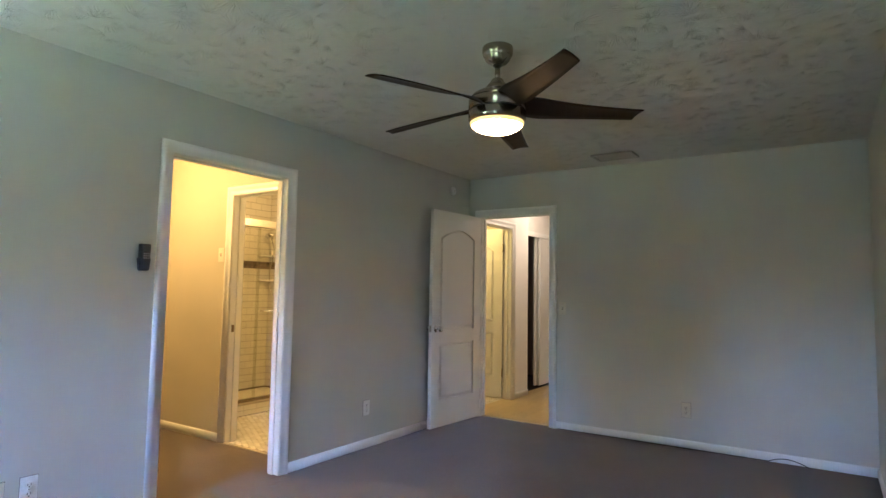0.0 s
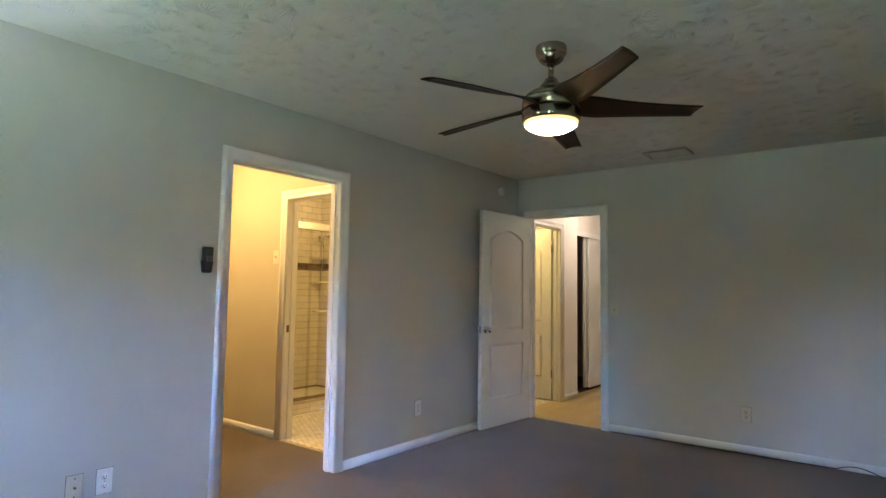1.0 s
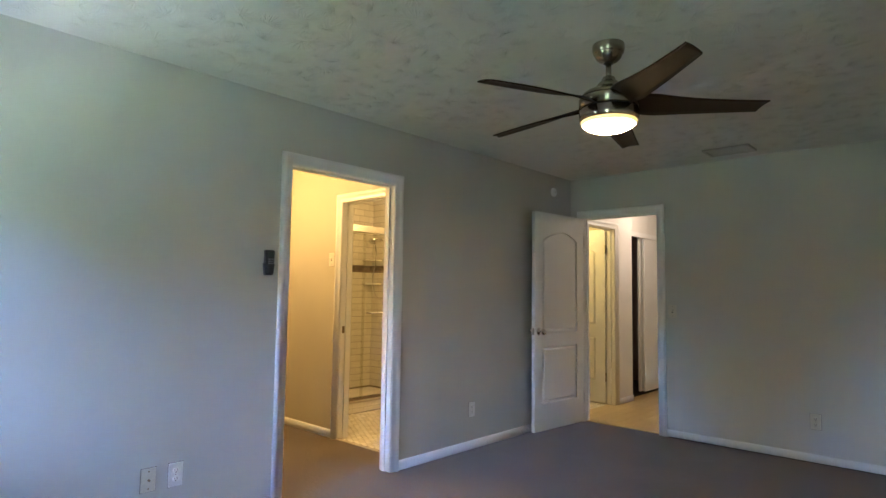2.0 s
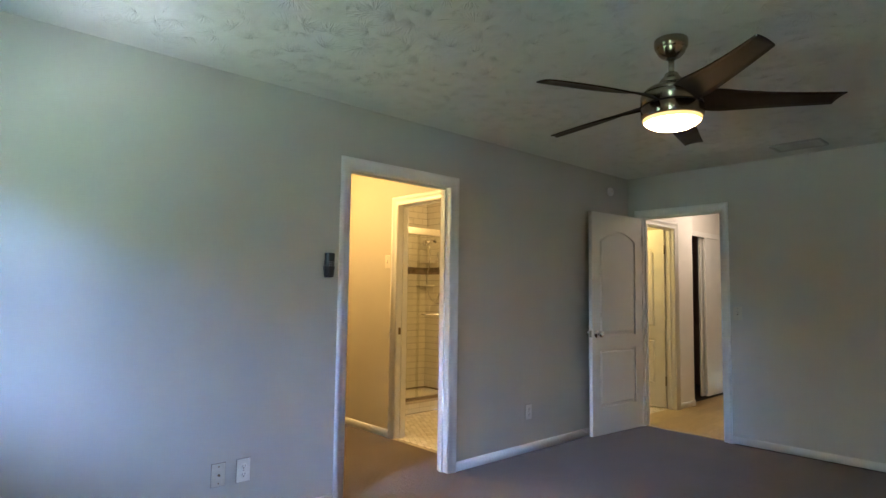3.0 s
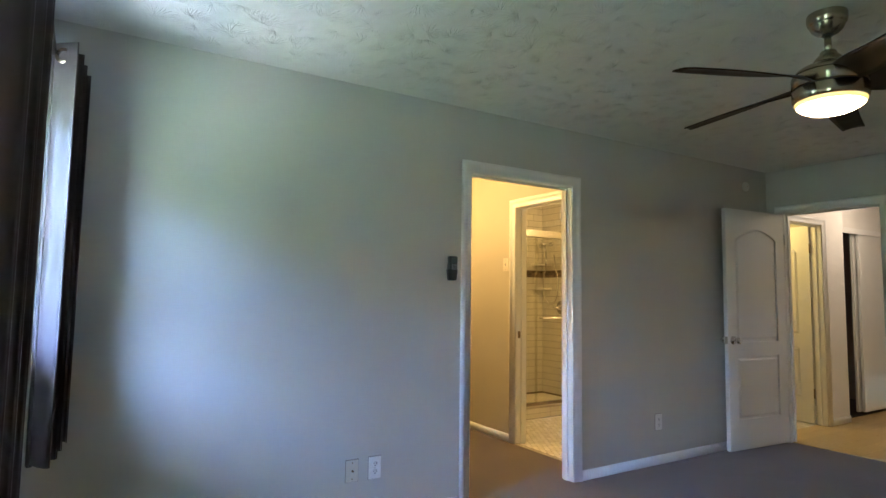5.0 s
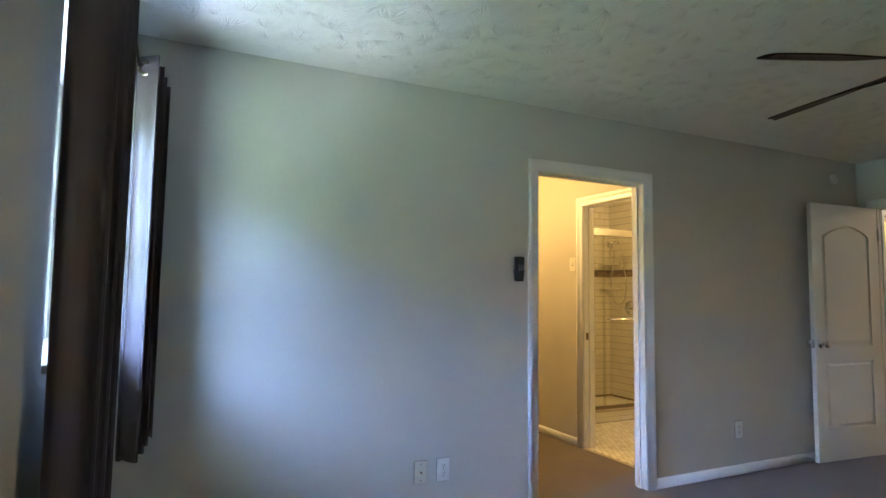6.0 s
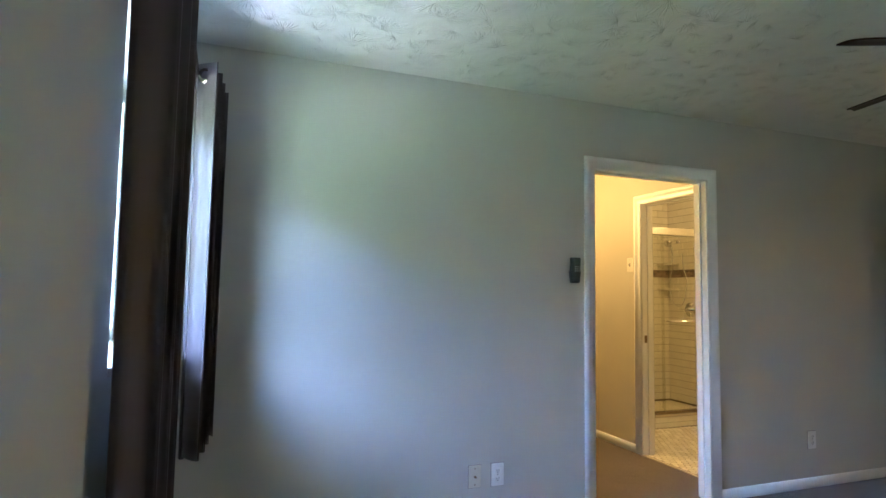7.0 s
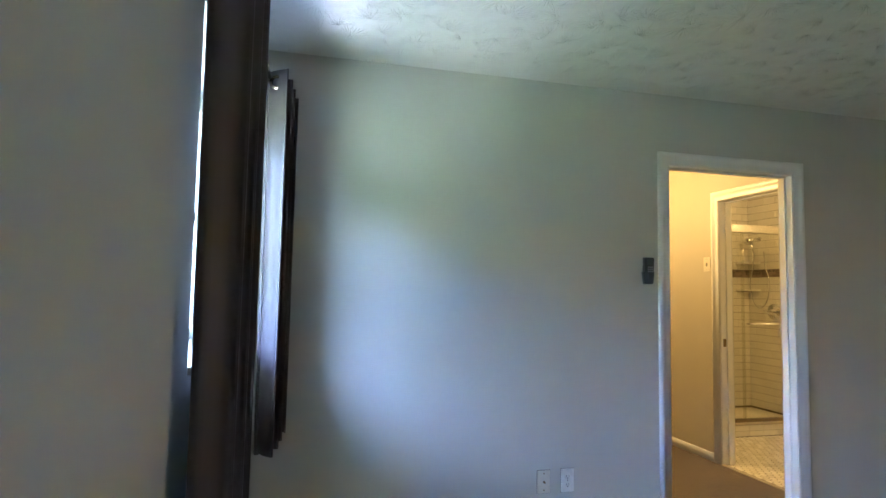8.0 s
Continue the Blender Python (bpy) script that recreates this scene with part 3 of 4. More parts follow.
# ---------------------------------------------------------------- curtains
def curtain(name, y0, y1, xa, xb, depth, folds, phase, ztop, zbot, label):
    """A grommet curtain: deep folds between y0 and y1 about a line from x = xa to xb."""
    root = thing(name, pose(0, 0, 0), label, "curtain", "curtains on the rod")
    bm = bmesh.new()
    nu, nv = folds * 22, 26
    sheets = []
    for off in (0.0, 0.004):
        sheet = []
        for i in range(nu + 1):
            s = i / nu
            col = []
            for j in range(nv + 1):
                q = j / nv
                z = ztop + (zbot - ztop) * q
                a = 2 * math.pi * folds * s + phase
                wob = 0.25 * noise.noise((s * 5 + y0 * 3, q * 1.6, 1.3)) * q
                x = xa + (xb - xa) * s + depth * (1 - 0.12 * q) * math.sin(a + wob) * (1 + 0.12 * noise.noise((s * 7, 4.0, y0)))
                y = y0 + (y1 - y0) * s + 0.016 * math.sin(2 * (a + wob)) + 0.010 * noise.noise((s * 9, q * 2, 5.0)) + 0.011 * math.sin(3 * a + 0.8 + 0.6 * wob) * (0.35 + 0.65 * min(1.0, 3 * q))
                z += 0.006 * math.sin(a * 2) * q
                col.append(bm.verts.new((x + off, y + off * 0.5, z)))
            sheet.append(col)
        sheets.append(sheet)
    for sheet in sheets:
        for i in range(nu):
            for j in range(nv):
                bm.faces.new((sheet[i][j], sheet[i + 1][j], sheet[i + 1][j + 1], sheet[i][j + 1]))
    p, q = sheets
    for i in range(nu):
        for j in (0, nv):
            bm.faces.new((p[i][j], p[i + 1][j], q[i + 1][j], q[i][j]))
    for j in range(nv):
        for i in (0, nu):
            bm.faces.new((p[i][j], p[i][j + 1], q[i][j + 1], q[i][j]))
    cl = part("cloth", smooth(bm, 70), CURTAIN, root)
    # a grommet where each fold crosses the rod
    for k in range(folds * 2):
        s = (k * math.pi - phase % math.pi + (math.pi if phase % math.pi else 0)) / (2 * math.pi * folds)
        if not 0.02 < s < 0.99:
            continue
        x, y = xa + (xb - xa) * s, y0 + (y1 - y0) * s
        ring = lathe([(0.019, -0.004), (0.019, 0.006), (0.024, 0.009), (0.030, 0.006), (0.031, 0.0), (0.030, -0.004), (0.019, -0.004)], 24, "Y")
        g = part("grommet", ring, NICKEL, root, "brushed metal grommet")
        slope = 1 if k % 2 else -1
        g.matrix_basis = pose(x, y, ztop - 0.052, 0, 0, 24 * slope)
    return root


curtain("curtain", -1.48, -0.89, -5.560, -5.538, 0.046, 3, -1.57, 2.225, 0.62, "drawn charcoal grommet curtain panel, softly folded")
curtain("curtain", -0.41, -0.03, -5.493, -5.447, 0.048, 3, 1.57, 2.205, 0.62, "bunched charcoal grommet curtain panel in the corner")
rod = thing("curtain_rod", pose(0, 0, 0), "brushed nickel curtain rod above the window", "curtain rod")
part("pole", tube([(-5.525, -1.78, 2.173), (-5.525, -0.03, 2.173)], 0.0125, 16), NICKEL, rod)
fin = part("finial", lathe([(0.0, -0.05), (0.018, -0.045), (0.026, -0.025), (0.022, -0.006), (0.013, 0.0)], 20, "Y"), NICKEL, rod)
fin.matrix_basis = pose(-5.525, -1.775, 2.173)
for y in (-1.70, -0.035):
    part("bracket", boxed(-5.64, -5.515, y - 0.008, y + 0.008, 2.150, 2.162, bevel=0.002), NICKEL, rod)

# ---------------------------------------------------------------- ceiling fan
fan = thing("ceiling_fan", pose(-2.818, -1.838, H), "brushed nickel ceiling fan with five espresso blades, lamp lit", "ceiling fan")
part("canopy", lathe([(0.0, 0.0), (0.072, 0.0), (0.074, -0.005), (0.074, -0.026), (0.071, -0.040), (0.067, -0.046), (0.0655, -0.047), (0.0645, -0.051), (0.058, -0.066), (0.044, -0.080), (0.030, -0.087), (0.022, -0.089), (0.0, -0.089)], 56), NICKEL, fan)
# Solid near-black ring stands in for shade between canopy and downrod.
part("canopy_gap_shade", lathe([(0.0, -0.080), (0.021, -0.086), (0.021, -0.093), (0.0, -0.094)], 28), DARK, fan, "black ring for the shaded gap under the canopy")
part("downrod", tube([(0, 0, -0.072), (0, 0, -0.185)], 0.0132, 20), NICKEL, fan)
part("rod_coupling", lathe([(0.0, -0.156), (0.026, -0.157), (0.030, -0.162), (0.033, -0.172), (0.046, -0.185), (0.055, -0.197), (0.058, -0.206), (0.056, -0.210), (0.0, -0.212)], 48), NICKEL, fan)
part("motor_cap", lathe([(0.0, -0.206), (0.056, -0.208), (0.062, -0.214), (0.082, -0.219), (0.103, -0.227), (0.119, -0.238), (0.128, -0.248), (0.131, -0.255), (0.128, -0.257), (0.0, -0.257)], 64), NICKEL, fan)
part("groove", lathe([(0.0, -0.254), (0.1285, -0.254), (0.1285, -0.262), (0.0, -0.262)], 64), DARK, fan)
part("upper_housing", lathe([(0.0, -0.259), (0.132, -0.259), (0.1365, -0.263), (0.137, -0.268), (0.137, -0.308), (0.132, -0.311), (0.0, -0.311)], 64), NICKEL, fan)
part("groove", lathe([(0.0, -0.309), (0.129, -0.309), (0.129, -0.318), (0.0, -0.318)], 64), DARK, fan)
part("lower_housing", lathe([(0.0, -0.316), (0.132, -0.316), (0.137, -0.319), (0.137, -0.352), (0.1345, -0.364), (0.1285, -0.370), (0.0, -0.370)], 64), NICKEL, fan)
# Separate band whose weak amber emission draws the glow's fall-off at the edge.
part("bowl_rim", lathe([(0.1275, -0.364), (0.1282, -0.369), (0.1274, -0.3755), (0.1250, -0.3810), (0.1210, -0.3862), (0.1185, -0.3862)], 64), RIM, fan, "edge of the glass bowl given a dimmer amber glow")
part("light_bowl", lathe([(0.1205, -0.380), (0.1200, -0.3862), (0.108, -0.3965), (0.083, -0.4095), (0.047, -0.4190), (0.0, -0.4220)], 64), BOWL, fan, "glowing opal glass bowl")


def blade_mesh():
    """A blade along +x: broad and steep near the hub, narrow and flat towards a slanted tip."""
    bm = bmesh.new()
    n = 26
    rows = []
    for i in range(n + 1):
        s = i / n
        r = 0.105 + 0.570 * s
        grow = min(1.0, s / 0.22)
        grow = grow * grow * (3 - 2 * grow)
        chord = 0.112 + 0.028 * grow - 0.052 * max(0.0, s - 0.10) / 0.90
        pitch = radians(11.5 + 22.0 * (1 - s) ** 2.6)
        mid = 0.010 * math.sin(math.pi * s)
        lead, trail = mid + chord * 0.5, mid - chord * 0.5
        z0 = -0.288 - 0.027 * s
        row = []
        for k in range(7):
            q = k / 6
            y = trail + (lead - trail) * q
            bow = 0.010 * (1 - (2 * q - 1) ** 2) * (1 - 0.5 * s)
            x = r + (0.030 * (0.5 - q) if i == n else 0.0)
            row.append((x, y * math.cos(pitch), z0 - y * math.sin(pitch) + bow))
        rows.append(row)
    tops = [[bm.verts.new((x, y, z + 0.003)) for x, y, z in row] for row in rows]
    lows = [[bm.verts.new((x, y, z - 0.003)) for x, y, z in row] for row in rows]
    for g in (tops, lows):
        for i in range(n):
            for k in range(6):
                bm.faces.new((g[i][k], g[i + 1][k], g[i + 1][k + 1], g[i][k + 1]))
    for i in range(n):
        for k in (0, 6):
            bm.faces.new((tops[i][k], tops[i + 1][k], lows[i + 1][k], lows[i][k]))
    for k in range(6):
        for i in (0, n):
            bm.faces.new((tops[i][k], tops[i][k + 1], lows[i][k + 1], lows[i][k]))
    return mesh_of("blade", smooth(bm, 50), BLADE)


blade = blade_mesh()
for k in range(5):
    b = new("blade", blade)
    b.parent = fan
    b.matrix_basis = pose(0, 0, 0, -0.5, 1.3, 0) @ pose(0, 0, 0, 0, 0, 16.2 + 72 * k)

# ---------------------------------------------------------------- small fixtures
vent = thing("ceiling_vent", pose(-0.362, -1.65, H), "white louvred air register set in the ceiling", "air vent")
part("vent_frame", boxed(-0.115, -0.090, -0.175, 0.175, -0.017, 0.0, bevel=0.004), REGISTER, vent)
part("vent_frame", boxed(0.090, 0.115, -0.175, 0.175, -0.017, 0.0, bevel=0.004), REGISTER, vent)
part("vent_frame", boxed(-0.090, 0.090, -0.175, -0.150, -0.017, 0.0, bevel=0.004), REGISTER, vent)
part("vent_frame", boxed(-0.090, 0.090, 0.150, 0.175, -0.017, 0.0, bevel=0.004), REGISTER, vent)
# Near-black sheet in place of the unlit duct behind the slats.
part("duct_shade", boxed(-0.090, 0.090, -0.150, 0.150, -0.0015, -0.0005), SLOT, vent)
for k in range(5):
    x = -0.072 + 0.036 * k
    sl = part("slat", boxed(-0.0085, 0.0085, -0.150, 0.150, -0.0008, 0.0008), REGISTER, vent)
    sl.matrix_basis = pose(x, 0, -0.0075, 0, 38, 0)

sensor = thing("round_sensor", pose(-0.34, 0.0, 2.27, 0, 0, 180), "small round white sensor high on the grey wall", "sensor")
part("body", lathe([(0.0, 0.0), (0.042, 0.0), (0.042, 0.012), (0.038, 0.020), (0.024, 0.026), (0.0, 0.027)], 28, "Y"), PLASTIC, sensor)
part("centre_button", lathe([(0.0, 0.024), (0.008, 0.026), (0.007, 0.030), (0.0, 0.031)], 16, "Y"), ALMOND, sensor)


def outlet(m, label, mat):
    root = thing("wall_outlet", m, label, "outlet", "wall outlets")
    part("cover_plate", boxed(-0.037, 0.037, -0.001, 0.0065, -0.060, 0.060, bevel=0.003), mat, root)
    # Thin dark sheet draws the shade line round the plate.
    part("plate_shade", boxed(-0.0385, 0.0385, -0.001, 0.0012, -0.0615, 0.0615), SLOT, root, "dark border drawn as the plate's shade on the wall")
    for z in (0.021, -0.021):
        f = part("socket_face", smooth(prism([(0.017 * math.copysign(abs(math.cos(a)) ** 0.7, math.cos(a)), z + 0.0145 * math.sin(a)) for a in (2 * math.pi * k / 20 for k in range(20))], 0.004, 0.0085, 0.001), 30), mat, root)
        part("slot", boxed(-0.0080, -0.0052, 0.0082, 0.0090, z - 0.003, z + 0.008), SLOT, f)
        part("slot", boxed(0.0052, 0.0080, 0.0082, 0.0090, z - 0.002, z + 0.007), SLOT, f)
        part("ground_hole", boxed(-0.003, 0.003, 0.0082, 0.0090, z - 0.011, z - 0.006), SLOT, f)
    part("screw", lathe([(0.0, 0.0055), (0.003, 0.0060), (0.0025, 0.0075), (0.0, 0.0078)], 10, "Y"), NICKEL, root)
    return root


def switch(m, label, mat):
    root = thing("light_switch", m, label, "light switch", "light switches")
    part("cover_plate", boxed(-0.036, 0.036, 0.0, 0.006, -0.058, 0.058, bevel=0.0025), mat, root)
    part("slot_collar", boxed(-0.006, 0.006, 0.005, 0.007, -0.013, 0.013), SLOT, root)
    tg = part("toggle", boxed(-0.0045, 0.0045, 0.0, 0.016, -0.005, 0.005, bevel=0.001), mat, root)
    tg.matrix_basis = pose(0, 0.004, 0, 28, 0, 0)
    for z in (0.042, -0.042):
        part("screw", lathe([(0.0, z * 0), (0.003, 0.0060), (0.0025, 0.0072), (0.0, 0.0075)], 10, "Y"), NICKEL, root).matrix_basis = pose(0, 0, z)
    return root


outlet(pose(-3.962, 0, 0.309, 0, 0, 180), "bright white duplex outlet low on the grey wall", PLASTIC)
outlet(pose(-1.579, 0, 0.314, 0, 0, 180), "white duplex outlet above the baseboard", PLASTIC)
outlet(pose(0, -2.125, 0.311, 0, 0, 90), "white duplex outlet on the far grey wall", ALMOND)
switch(pose(0, -1.040, 1.120, 0, 0, 90), "almond light switch beside the hall doorway", ALMOND)
switch(pose(-2.17, 1.134, 1.536, 0, 0, 90), "almond light switch beside the bathroom doorway", ALMOND)

jack = thing("cable_plate", pose(-4.096, 0, 0.309, 0, 0, 180), "cream wall plate with a small cable jack", "wall plate")
part("cover_plate", boxed(-0.036, 0.036, -0.001, 0.0065, -0.058, 0.058, bevel=0.003), ALMOND, jack)
# Same dark border here: the plate's edge shade as a thin sheet.
part("plate_shade", boxed(-0.0375, 0.0375, -0.001, 0.0012, -0.0595, 0.0595), SLOT, jack, "dark border drawn as the plate's shade on the wall")
part("coax_jack", lathe([(0.0, 0.005), (0.006, 0.005), (0.006, 0.010), (0.0045, 0.011), (0.0045, 0.020), (0.0, 0.020)], 14, "Y"), BRONZE, jack)
for z in (0.042, -0.042):
    part("screw", lathe([(0.0, 0.0055), (0.004, 0.0058), (0.0035, 0.0078), (0.0, 0.0082)], 12, "Y"), BRONZE, jack).matrix_basis = pose(0, 0, z)

def handset_outline(wide, narrow, z0, z1, r):
    """A handset's front outline: rounded top corners, sides that taper to a rounder foot."""
    pts = []
    for cx, cz, a0, w in ((wide - r, z1 - r, 0, r), (-(wide - r), z1 - r, 90, r), (-(narrow - 1.5 * r), z0 + 1.5 * r, 180, 1.5 * r), (narrow - 1.5 * r, z0 + 1.5 * r, 270, 1.5 * r)):
        pts += [(cx + w * math.cos(radians(a0 + 15 * k)), cz + w * math.sin(radians(a0 + 15 * k))) for k in range(7)]
    return pts


remote = thing("fan_remote", pose(-3.486, -0.002, 1.346, 0, 0, 180), "black fan remote with grey display in a wall cradle", "remote control")
part("wall_plate", boxed(-0.020, 0.020, -0.002, 0.012, 0.012, 0.105, bevel=0.004), BLACK, remote)
part("cradle", smooth(prism(handset_outline(0.031, 0.024, 0.0, 0.072, 0.006), 0.008, 0.040, 0.002), 30), BLACK, remote)
rb = part("remote_body", smooth(prism(handset_outline(0.0275, 0.021, 0.006, 0.150, 0.009), 0.014, 0.046, 0.003), 30), BLACK, remote)
part("face_panel", smooth(prism(handset_outline(0.0225, 0.0165, 0.014, 0.144, 0.007), 0.045, 0.0475, 0.0008), 30), SLOT, rb)
part("display", boxed(-0.0175, 0.0175, 0.0470, 0.0485, 0.106, 0.137, bevel=0.001), LCD, rb, "grey display")
for r, z in enumerate((0.094, 0.082, 0.070)):
    for x in (-0.0125, 0.0, 0.0125):
        part("key", boxed(x - 0.0042, x + 0.0042, 0.0470, 0.0495, z - 0.0032, z + 0.0032, bevel=0.001), KEY, rb)

cable = thing("black_cable", pose(0, 0, 0), "thin black cable lying along the baseboard", "cable")
pts = [(-0.020 - 0.002 * math.sin(k * 1.7), -1.0 - 1.72 * k / 40, 0.004) for k in range(41)]
for k in range(1, 15):
    s = k / 14
    pts.append((-0.020 - 0.055 * s * s, -2.72 - 0.28 * s, 0.004 + 0.034 * math.sin(math.pi * s ** 0.9)))
part("cord", tube(pts, 0.0035, 8), CABLE, cable)


door_stop = thing("door_stop", pose(-0.822, -0.012, 0.045, 0, 0, 180), "small white spring door stop on the baseboard", "door stop")
part("stem", tube([(0, 0, 0), (0, 0.034, 0)], 0.006, 10), PLASTIC, door_stop)
part("rubber_tip", lathe([(0.0, 0.030), (0.010, 0.031), (0.011, 0.044), (0.0, 0.047)], 14, "Y"), PLASTIC, door_stop)


# ---------------------------------------------------------------- ceiling lamps of the other rooms
def flush_lamp(x, y, label):
    root = thing("ceiling_lamp", pose(x, y, H), label, "ceiling lamp", "flush ceiling lamps")
    part("base", lathe([(0.0, 0.0), (0.150, 0.0), (0.152, -0.018), (0.140, -0.026), (0.0, -0.026)]), NICKEL, root)
    part("glass_dome", lathe([(0.138, -0.024), (0.130, -0.050), (0.100, -0.075), (0.050, -0.090), (0.0, -0.094)]), FIXTURE, root)


flush_lamp(-3.05, 1.35, "lit flush ceiling lamp in the passage")
flush_lamp(-1.25, 1.05, "lit flush ceiling lamp in the bathroom")
flush_lamp(0.55, 0.75, "lit flush ceiling lamp in the small bathroom")
flush_lamp(1.5, -0.55, "lit flush ceiling lamp in the hall")

# ---------------------------------------------------------------- shower
XR, YB = -0.357, 2.70
shower = thing("shower_enclosure", pose(-2.06, 1.70, 0), "framed sliding glass shower doors on a tiled curb", "shower")
SW = XR + 2.06
part("curb", boxed(0.0, SW, 0.012, 0.105, 0.0, 0.105), GROUT, shower)
part("curb_cap", boxed(0.0, SW, -0.004, 0.120, 0.105, 0.128, bevel=0.004), STONE_CAP, shower)
part("bottom_track", boxed(0.0, SW, 0.020, 0.080, 0.128, 0.152, bevel=0.003), NICKEL, shower)
part("header_rail", boxed(0.0, SW, 0.010, 0.085, 1.885, 1.960, bevel=0.006), SATIN, shower)
part("wall_jamb", boxed(SW - 0.025, SW, 0.020, 0.080, 0.152, 1.885, bevel=0.003), NICKEL, shower)
for x0, x1, y in ((0.02, 0.80, 0.062), (0.74, SW - 0.03, 0.034)):
    g = part("glass_panel", boxed(x0, x1, y - 0.003, y + 0.003, 0.155, 1.885), SHOWER_GLASS, shower)
    g.visible_shadow = False
part("towel_bar", tube([(0.79, -0.030, 1.03), (SW - 0.08, -0.030, 1.03)], 0.009, 12), CHROME, shower)
for x in (0.80, SW - 0.10):
    part("bar_post", tube([(x, -0.030, 1.03), (x, 0.030, 1.03)], 0.007, 10), CHROME, shower)
for k in range(int(SW / 0.1553)):
    part("curb_tile", boxed(0.002 + k * 0.1553, 0.1545 + k * 0.1553, 0.004, 0.0125, 0.004, 0.050, bevel=0.001), TILE, shower)
    part("curb_tile", boxed(0.002 + k * 0.1553, 0.1545 + k * 0.1553, 0.004, 0.0125, 0.053, 0.102, bevel=0.001), TILE, shower)
structure("shower_pan", boxed(-2.06, XR, 1.805, YB, 0.0, 0.045), HEX, "mosaic shower floor behind the curb", "shower floor")

for z in (1.365, 1.665):
    sh = thing("corner_shelf", pose(XR - 0.010, YB - 0.010, z), "white ceramic corner shelf in the shower", "shelf", "corner shelves")
    outline = [(0.0, 0.0)] + [(-0.175 * math.cos(a), -0.175 * math.sin(a)) for a in (math.pi / 2 * k / 12 for k in range(13))]
    bm = bmesh.new()
    lo = [bm.verts.new((x, y, -0.022)) for x, y in outline]
    hi = [bm.verts.new((x, y, 0.0)) for x, y in outline]
    bm.faces.new(lo)
    bm.faces.new(hi[::-1])
    for k in range(len(outline)):
        l = (k + 1) % len(outline)
        bm.faces.new((lo[k], lo[l], hi[l], hi[k]))
    part("ledge", bm, TILE, sh)

hand = thing("hand_shower", pose(XR - 0.010, 2.52, 1.92), "chrome hand shower hanging with a looped hose", "shower head")
part("wall_flange", lathe([(0.0, 0.0), (0.030, 0.0), (0.028, 0.008), (0.012, 0.014), (0.0, 0.014)], 20, "Y"), CHROME, hand).matrix_basis = pose(0, 0, 0, 0, 0, 90)
part("arm", tube([(0, 0, 0), (-0.06, 0, 0.012), (-0.12, 0, -0.012)], 0.010, 10), CHROME, hand)
part("spray_head", lathe([(0.0, 0.0), (0.014, 0.002), (0.020, 0.030), (0.045, 0.050), (0.047, 0.062), (0.0, 0.064)], 22), CHROME, hand).matrix_basis = pose(-0.13, 0.0, 0.0, 0, -125, 25)
part("handle", tube([(-0.125, 0, -0.005), (-0.10, 0.0, -0.10), (-0.085, 0.0, -0.19)], 0.012, 10), CHROME, hand)
hose = [(-0.085, 0.0, -0.19), (-0.083, 0.015, -0.24)]
for k in range(25):
    a = radians(28 + 304 * k / 24)
    hose.append((-0.080 + 0.060 * k / 24, -0.040 + 0.115 * math.sin(a), -0.53 + 0.232 * math.cos(a)))
hose.append((-0.012, -0.065, -0.14))
part("hose", tube(hose, 0.007, 8), CHROME, hand)
valve = thing("shower_valve", pose(XR - 0.010, 2.34, 1.125, 0, 0, 90), "round chrome shower valve with lever", "faucet")
part("escutcheon", lathe([(0.0, 0.0), (0.085, 0.0), (0.083, 0.008), (0.030, 0.014), (0.028, 0.050), (0.0, 0.052)], 30, "Y"), CHROME, valve)
part("lever", tube([(0, 0.045, 0), (0.02, 0.060, 0.0), (0.085, 0.064, 0.004)], 0.008, 10), CHROME, valve)

# ---------------------------------------------------------------- floors and tiles, piece by piece
hall_floor = structure("floor_hall", boxed(0.05, 4.20, -1.30, 0.118, -0.06, -0.012), DARK, "light oak laminate floor of the hall", "floor")
plank_mesh = mesh_of("plank", boxed(0.0, 1.196, 0.0, 0.1265, -0.012, 0.0), OAK)
for r in range(11):
    y = -1.30 + r * 0.1285
    x = 0.052 - (r * 0.37) % 1.2
    while x < 3.4:
        a, b = max(x, 0.052), x + 1.196
        if b - a > 0.05:
            ob = new("plank", plank_mesh)
            ob.parent = hall_floor
            ob.matrix_basis = Matrix.Translation((a, y, 0)) @ Matrix.Diagonal(((b - a) / 1.196, 1, 1, 1))
        x += 1.2
structure("threshold", boxed(0.036, 0.064, -0.902, -0.155, -0.005, 0.006, bevel=0.002), OAK, "thin wooden strip between carpet and laminate", "threshold")
structure("threshold", boxed(-2.180, -2.150, 0.27, 0.99, -0.005, 0.006, bevel=0.002), STONE_CAP, "pale strip between carpet and mosaic floor", "threshold")


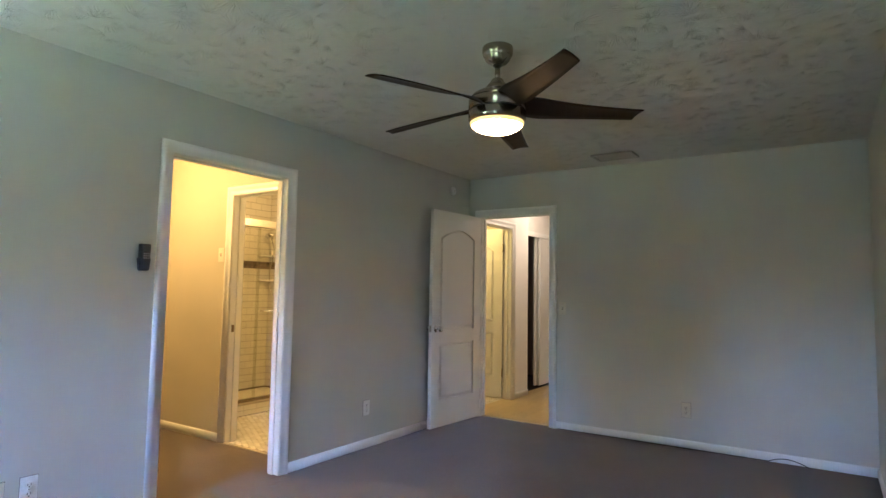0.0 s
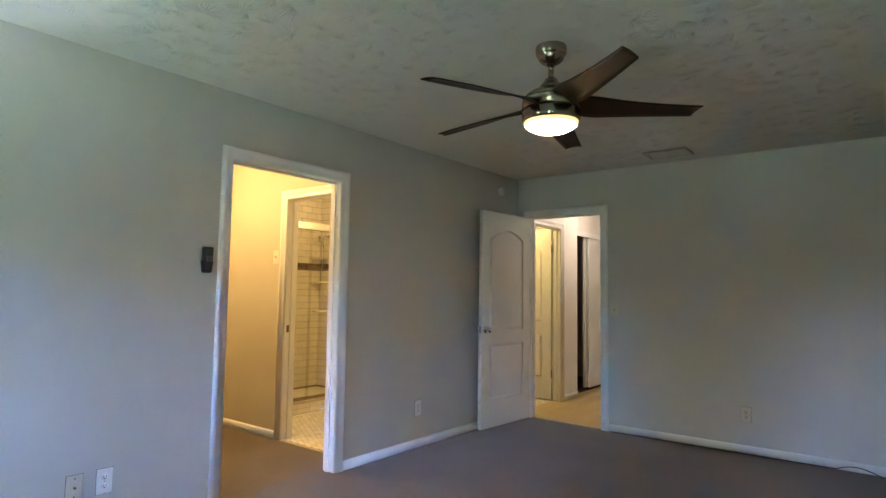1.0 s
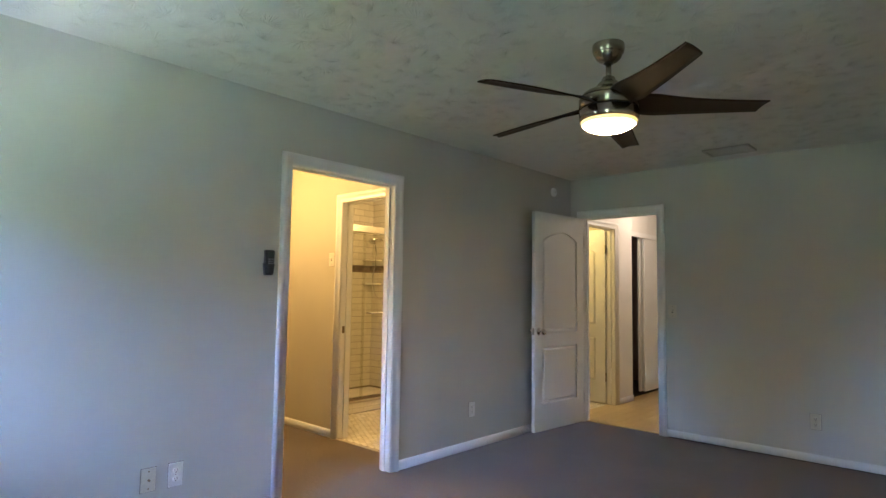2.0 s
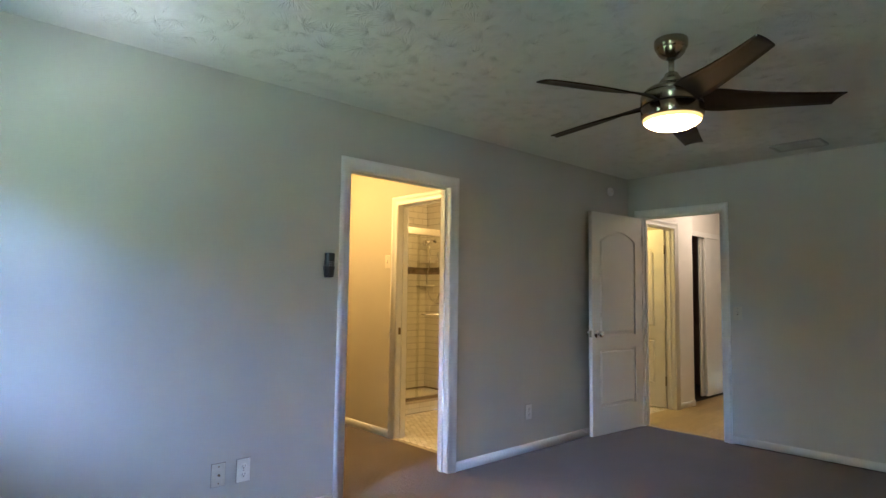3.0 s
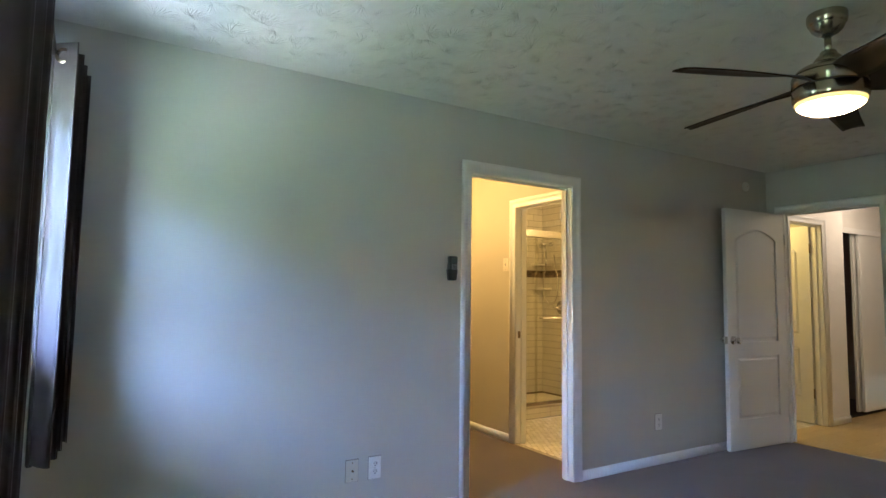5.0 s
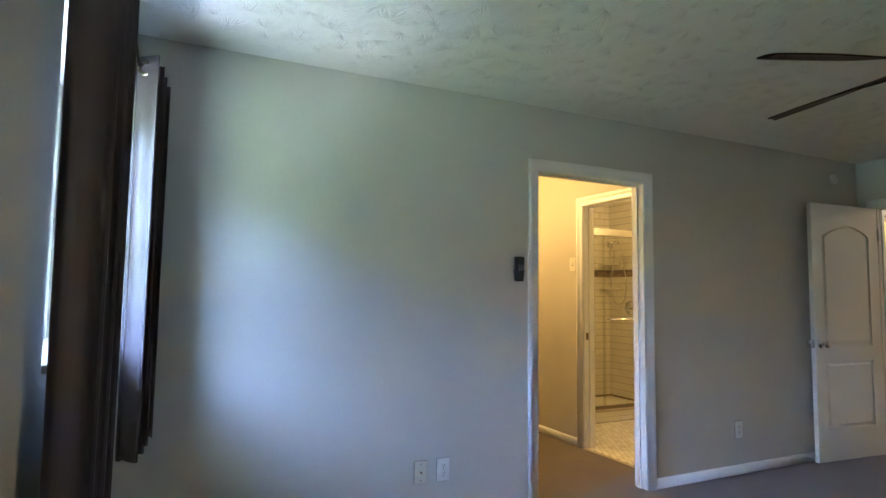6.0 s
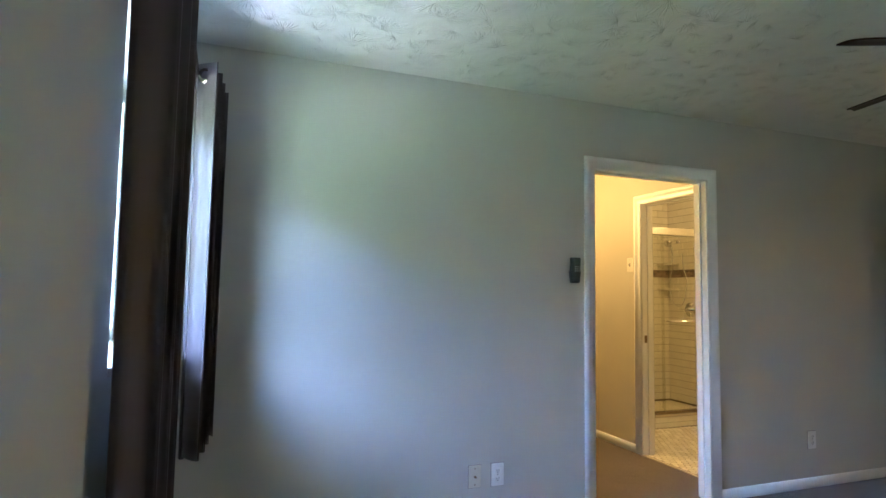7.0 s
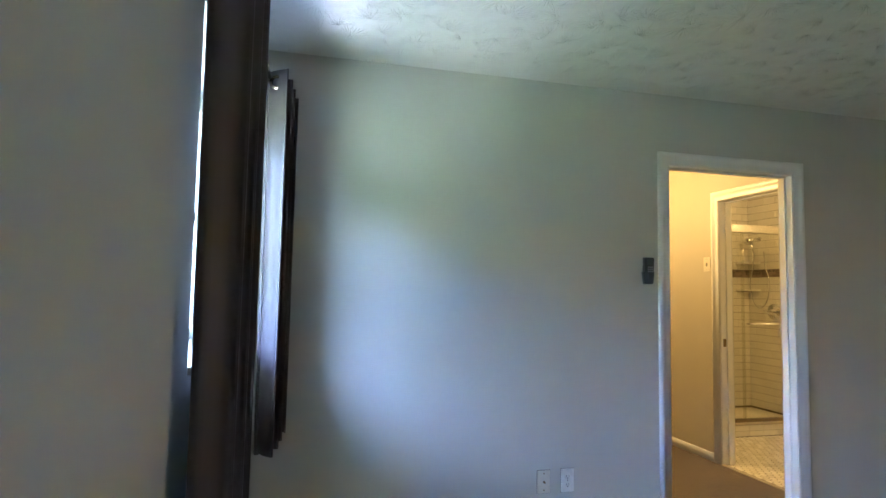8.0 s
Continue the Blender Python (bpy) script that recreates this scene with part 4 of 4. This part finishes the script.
def hex_sheet(x0, x1, y0, y1, size, z):
    """Small hexagonal mosaic tiles in one mesh."""
    verts, faces = [], []
    dx, dy = size, size * math.sqrt(3) / 2
    r = size * 0.5 / math.cos(math.pi / 6) * 0.92
    j = 0
    y = y0 + size / 2
    while y < y1:
        x = x0 + size / 2 + (size / 2 if j % 2 else 0)
        while x < x1 - size / 4:
            n = len(verts)
            for k in range(6):
                a = math.pi / 6 + k * math.pi / 3
                verts.append((x + r * math.cos(a), y + r * math.sin(a), z - 0.003))
            for k in range(6):
                a = math.pi / 6 + k * math.pi / 3
                verts.append((x + r * 0.9 * math.cos(a), y + r * 0.9 * math.sin(a), z))
            faces.append([n + 6 + k for k in range(6)])
            faces += [[n + k, n + (k + 1) % 6, n + 6 + (k + 1) % 6, n + 6 + k] for k in range(6)]
            x += dx
        y += dy
        j += 1
    me = bpy.data.meshes.new("mosaic")
    me.from_pydata(verts, [], faces)
    me.materials.append(HEX)
    return me


bath_floor = structure("floor_bathroom", boxed(-2.165, XR, 0.10, 1.712, -0.06, -0.0035), GROUT, "cream hexagonal mosaic floor of the bathroom", "floor")
ob = new("mosaic_tiles", hex_sheet(-2.150, XR, 0.12, 1.70, 0.052, 0.0))
ob.parent = bath_floor
tagged(ob, kind="stuff")
small_floor = structure("floor_small_bathroom", boxed(0.10, 1.48, 0.118, 1.60, -0.06, -0.0035), GROUT, "cream mosaic floor of the small bathroom", "floor")
ob = new("mosaic_tiles", hex_sheet(0.12, 1.46, 0.10, 1.59, 0.052, 0.0))
ob.parent = small_floor
tagged(ob, kind="stuff")

# subway tiles of the shower: 76 x 152 mm, laid in half bond, with a dark mosaic band at eye level
TH, TW, G = 0.0760, 0.1520, 0.0036
BAND_Z = (1.500, 1.582)
tile_back = mesh_of("tile", boxed(0.0, TW, -0.008, 0.0, 0.0, TH, bevel=0.0012), TILE)
tile_side = mesh_of("tile", boxed(-0.008, 0.0, -TW, 0.0, 0.0, TH, bevel=0.0012), TILE)
back = structure("tiled_wall_back", boxed(-2.06, XR, YB - 0.003, YB, 0.045, H), GROUT, "white subway-tiled back wall of the shower", "tiled wall")
side = structure("tiled_wall_side", boxed(XR - 0.003, XR, 1.70, YB - 0.003, 0.045, H), GROUT, "white subway-tiled side wall of the shower", "tiled wall")
for below in (True, False):
    z = BAND_Z[0] - G - TH if below else BAND_Z[1] + G
    row = 0
    while (z > 0.03) if below else (z < H - 0.02):
        hgt = min(TH, H - 0.001 - z)
        shift = (TW / 2) if row % 2 else 0.0
        x = XR - 0.011 - TW + shift
        while x > -1.30:
            right = min(x + TW, XR - 0.012)
            ob = new("tile", tile_back)
            ob.parent = back
            ob.matrix_basis = Matrix.Translation((x, YB - 0.0035, z)) @ Matrix.Diagonal(((right - x) / TW, 1, hgt / TH, 1))
            x -= TW + G
        y = YB - 0.012 + shift
        while y > 1.75:
            far = min(y, YB - 0.012)
            ob = new("tile", tile_side)
            ob.parent = side
            ob.matrix_basis = Matrix.Translation((XR - 0.0035, far, z)) @ Matrix.Diagonal((1, (far - (y - TW)) / TW, hgt / TH, 1))
            y -= TW + G
        z += -(TH + G) if below else TH + G
        row += 1
for wall_ob, along in ((back, "x"), (side, "y")):
    bm = bmesh.new()
    for r in range(3):
        z0 = BAND_Z[0] + r * 0.0275
        u = 0.012 + 0.013 * (r % 2)
        rng = random.Random(5 + r)
        while u < (1.70 if along == "x" else 0.97):
            w = rng.choice((0.022, 0.030, 0.046, 0.060))
            if along == "x":
                box(bm, XR - u - w, XR - u, YB - 0.011, YB - 0.0035, z0, z0 + 0.0255)
            else:
                box(bm, XR - 0.011, XR - 0.0035, YB - u - w, YB - u, z0, z0 + 0.0255)
            u += w + 0.002
    ob = part("mosaic_band", bm, BAND, wall_ob, "dark brown glass mosaic band")
    tagged(ob, kind="stuff")
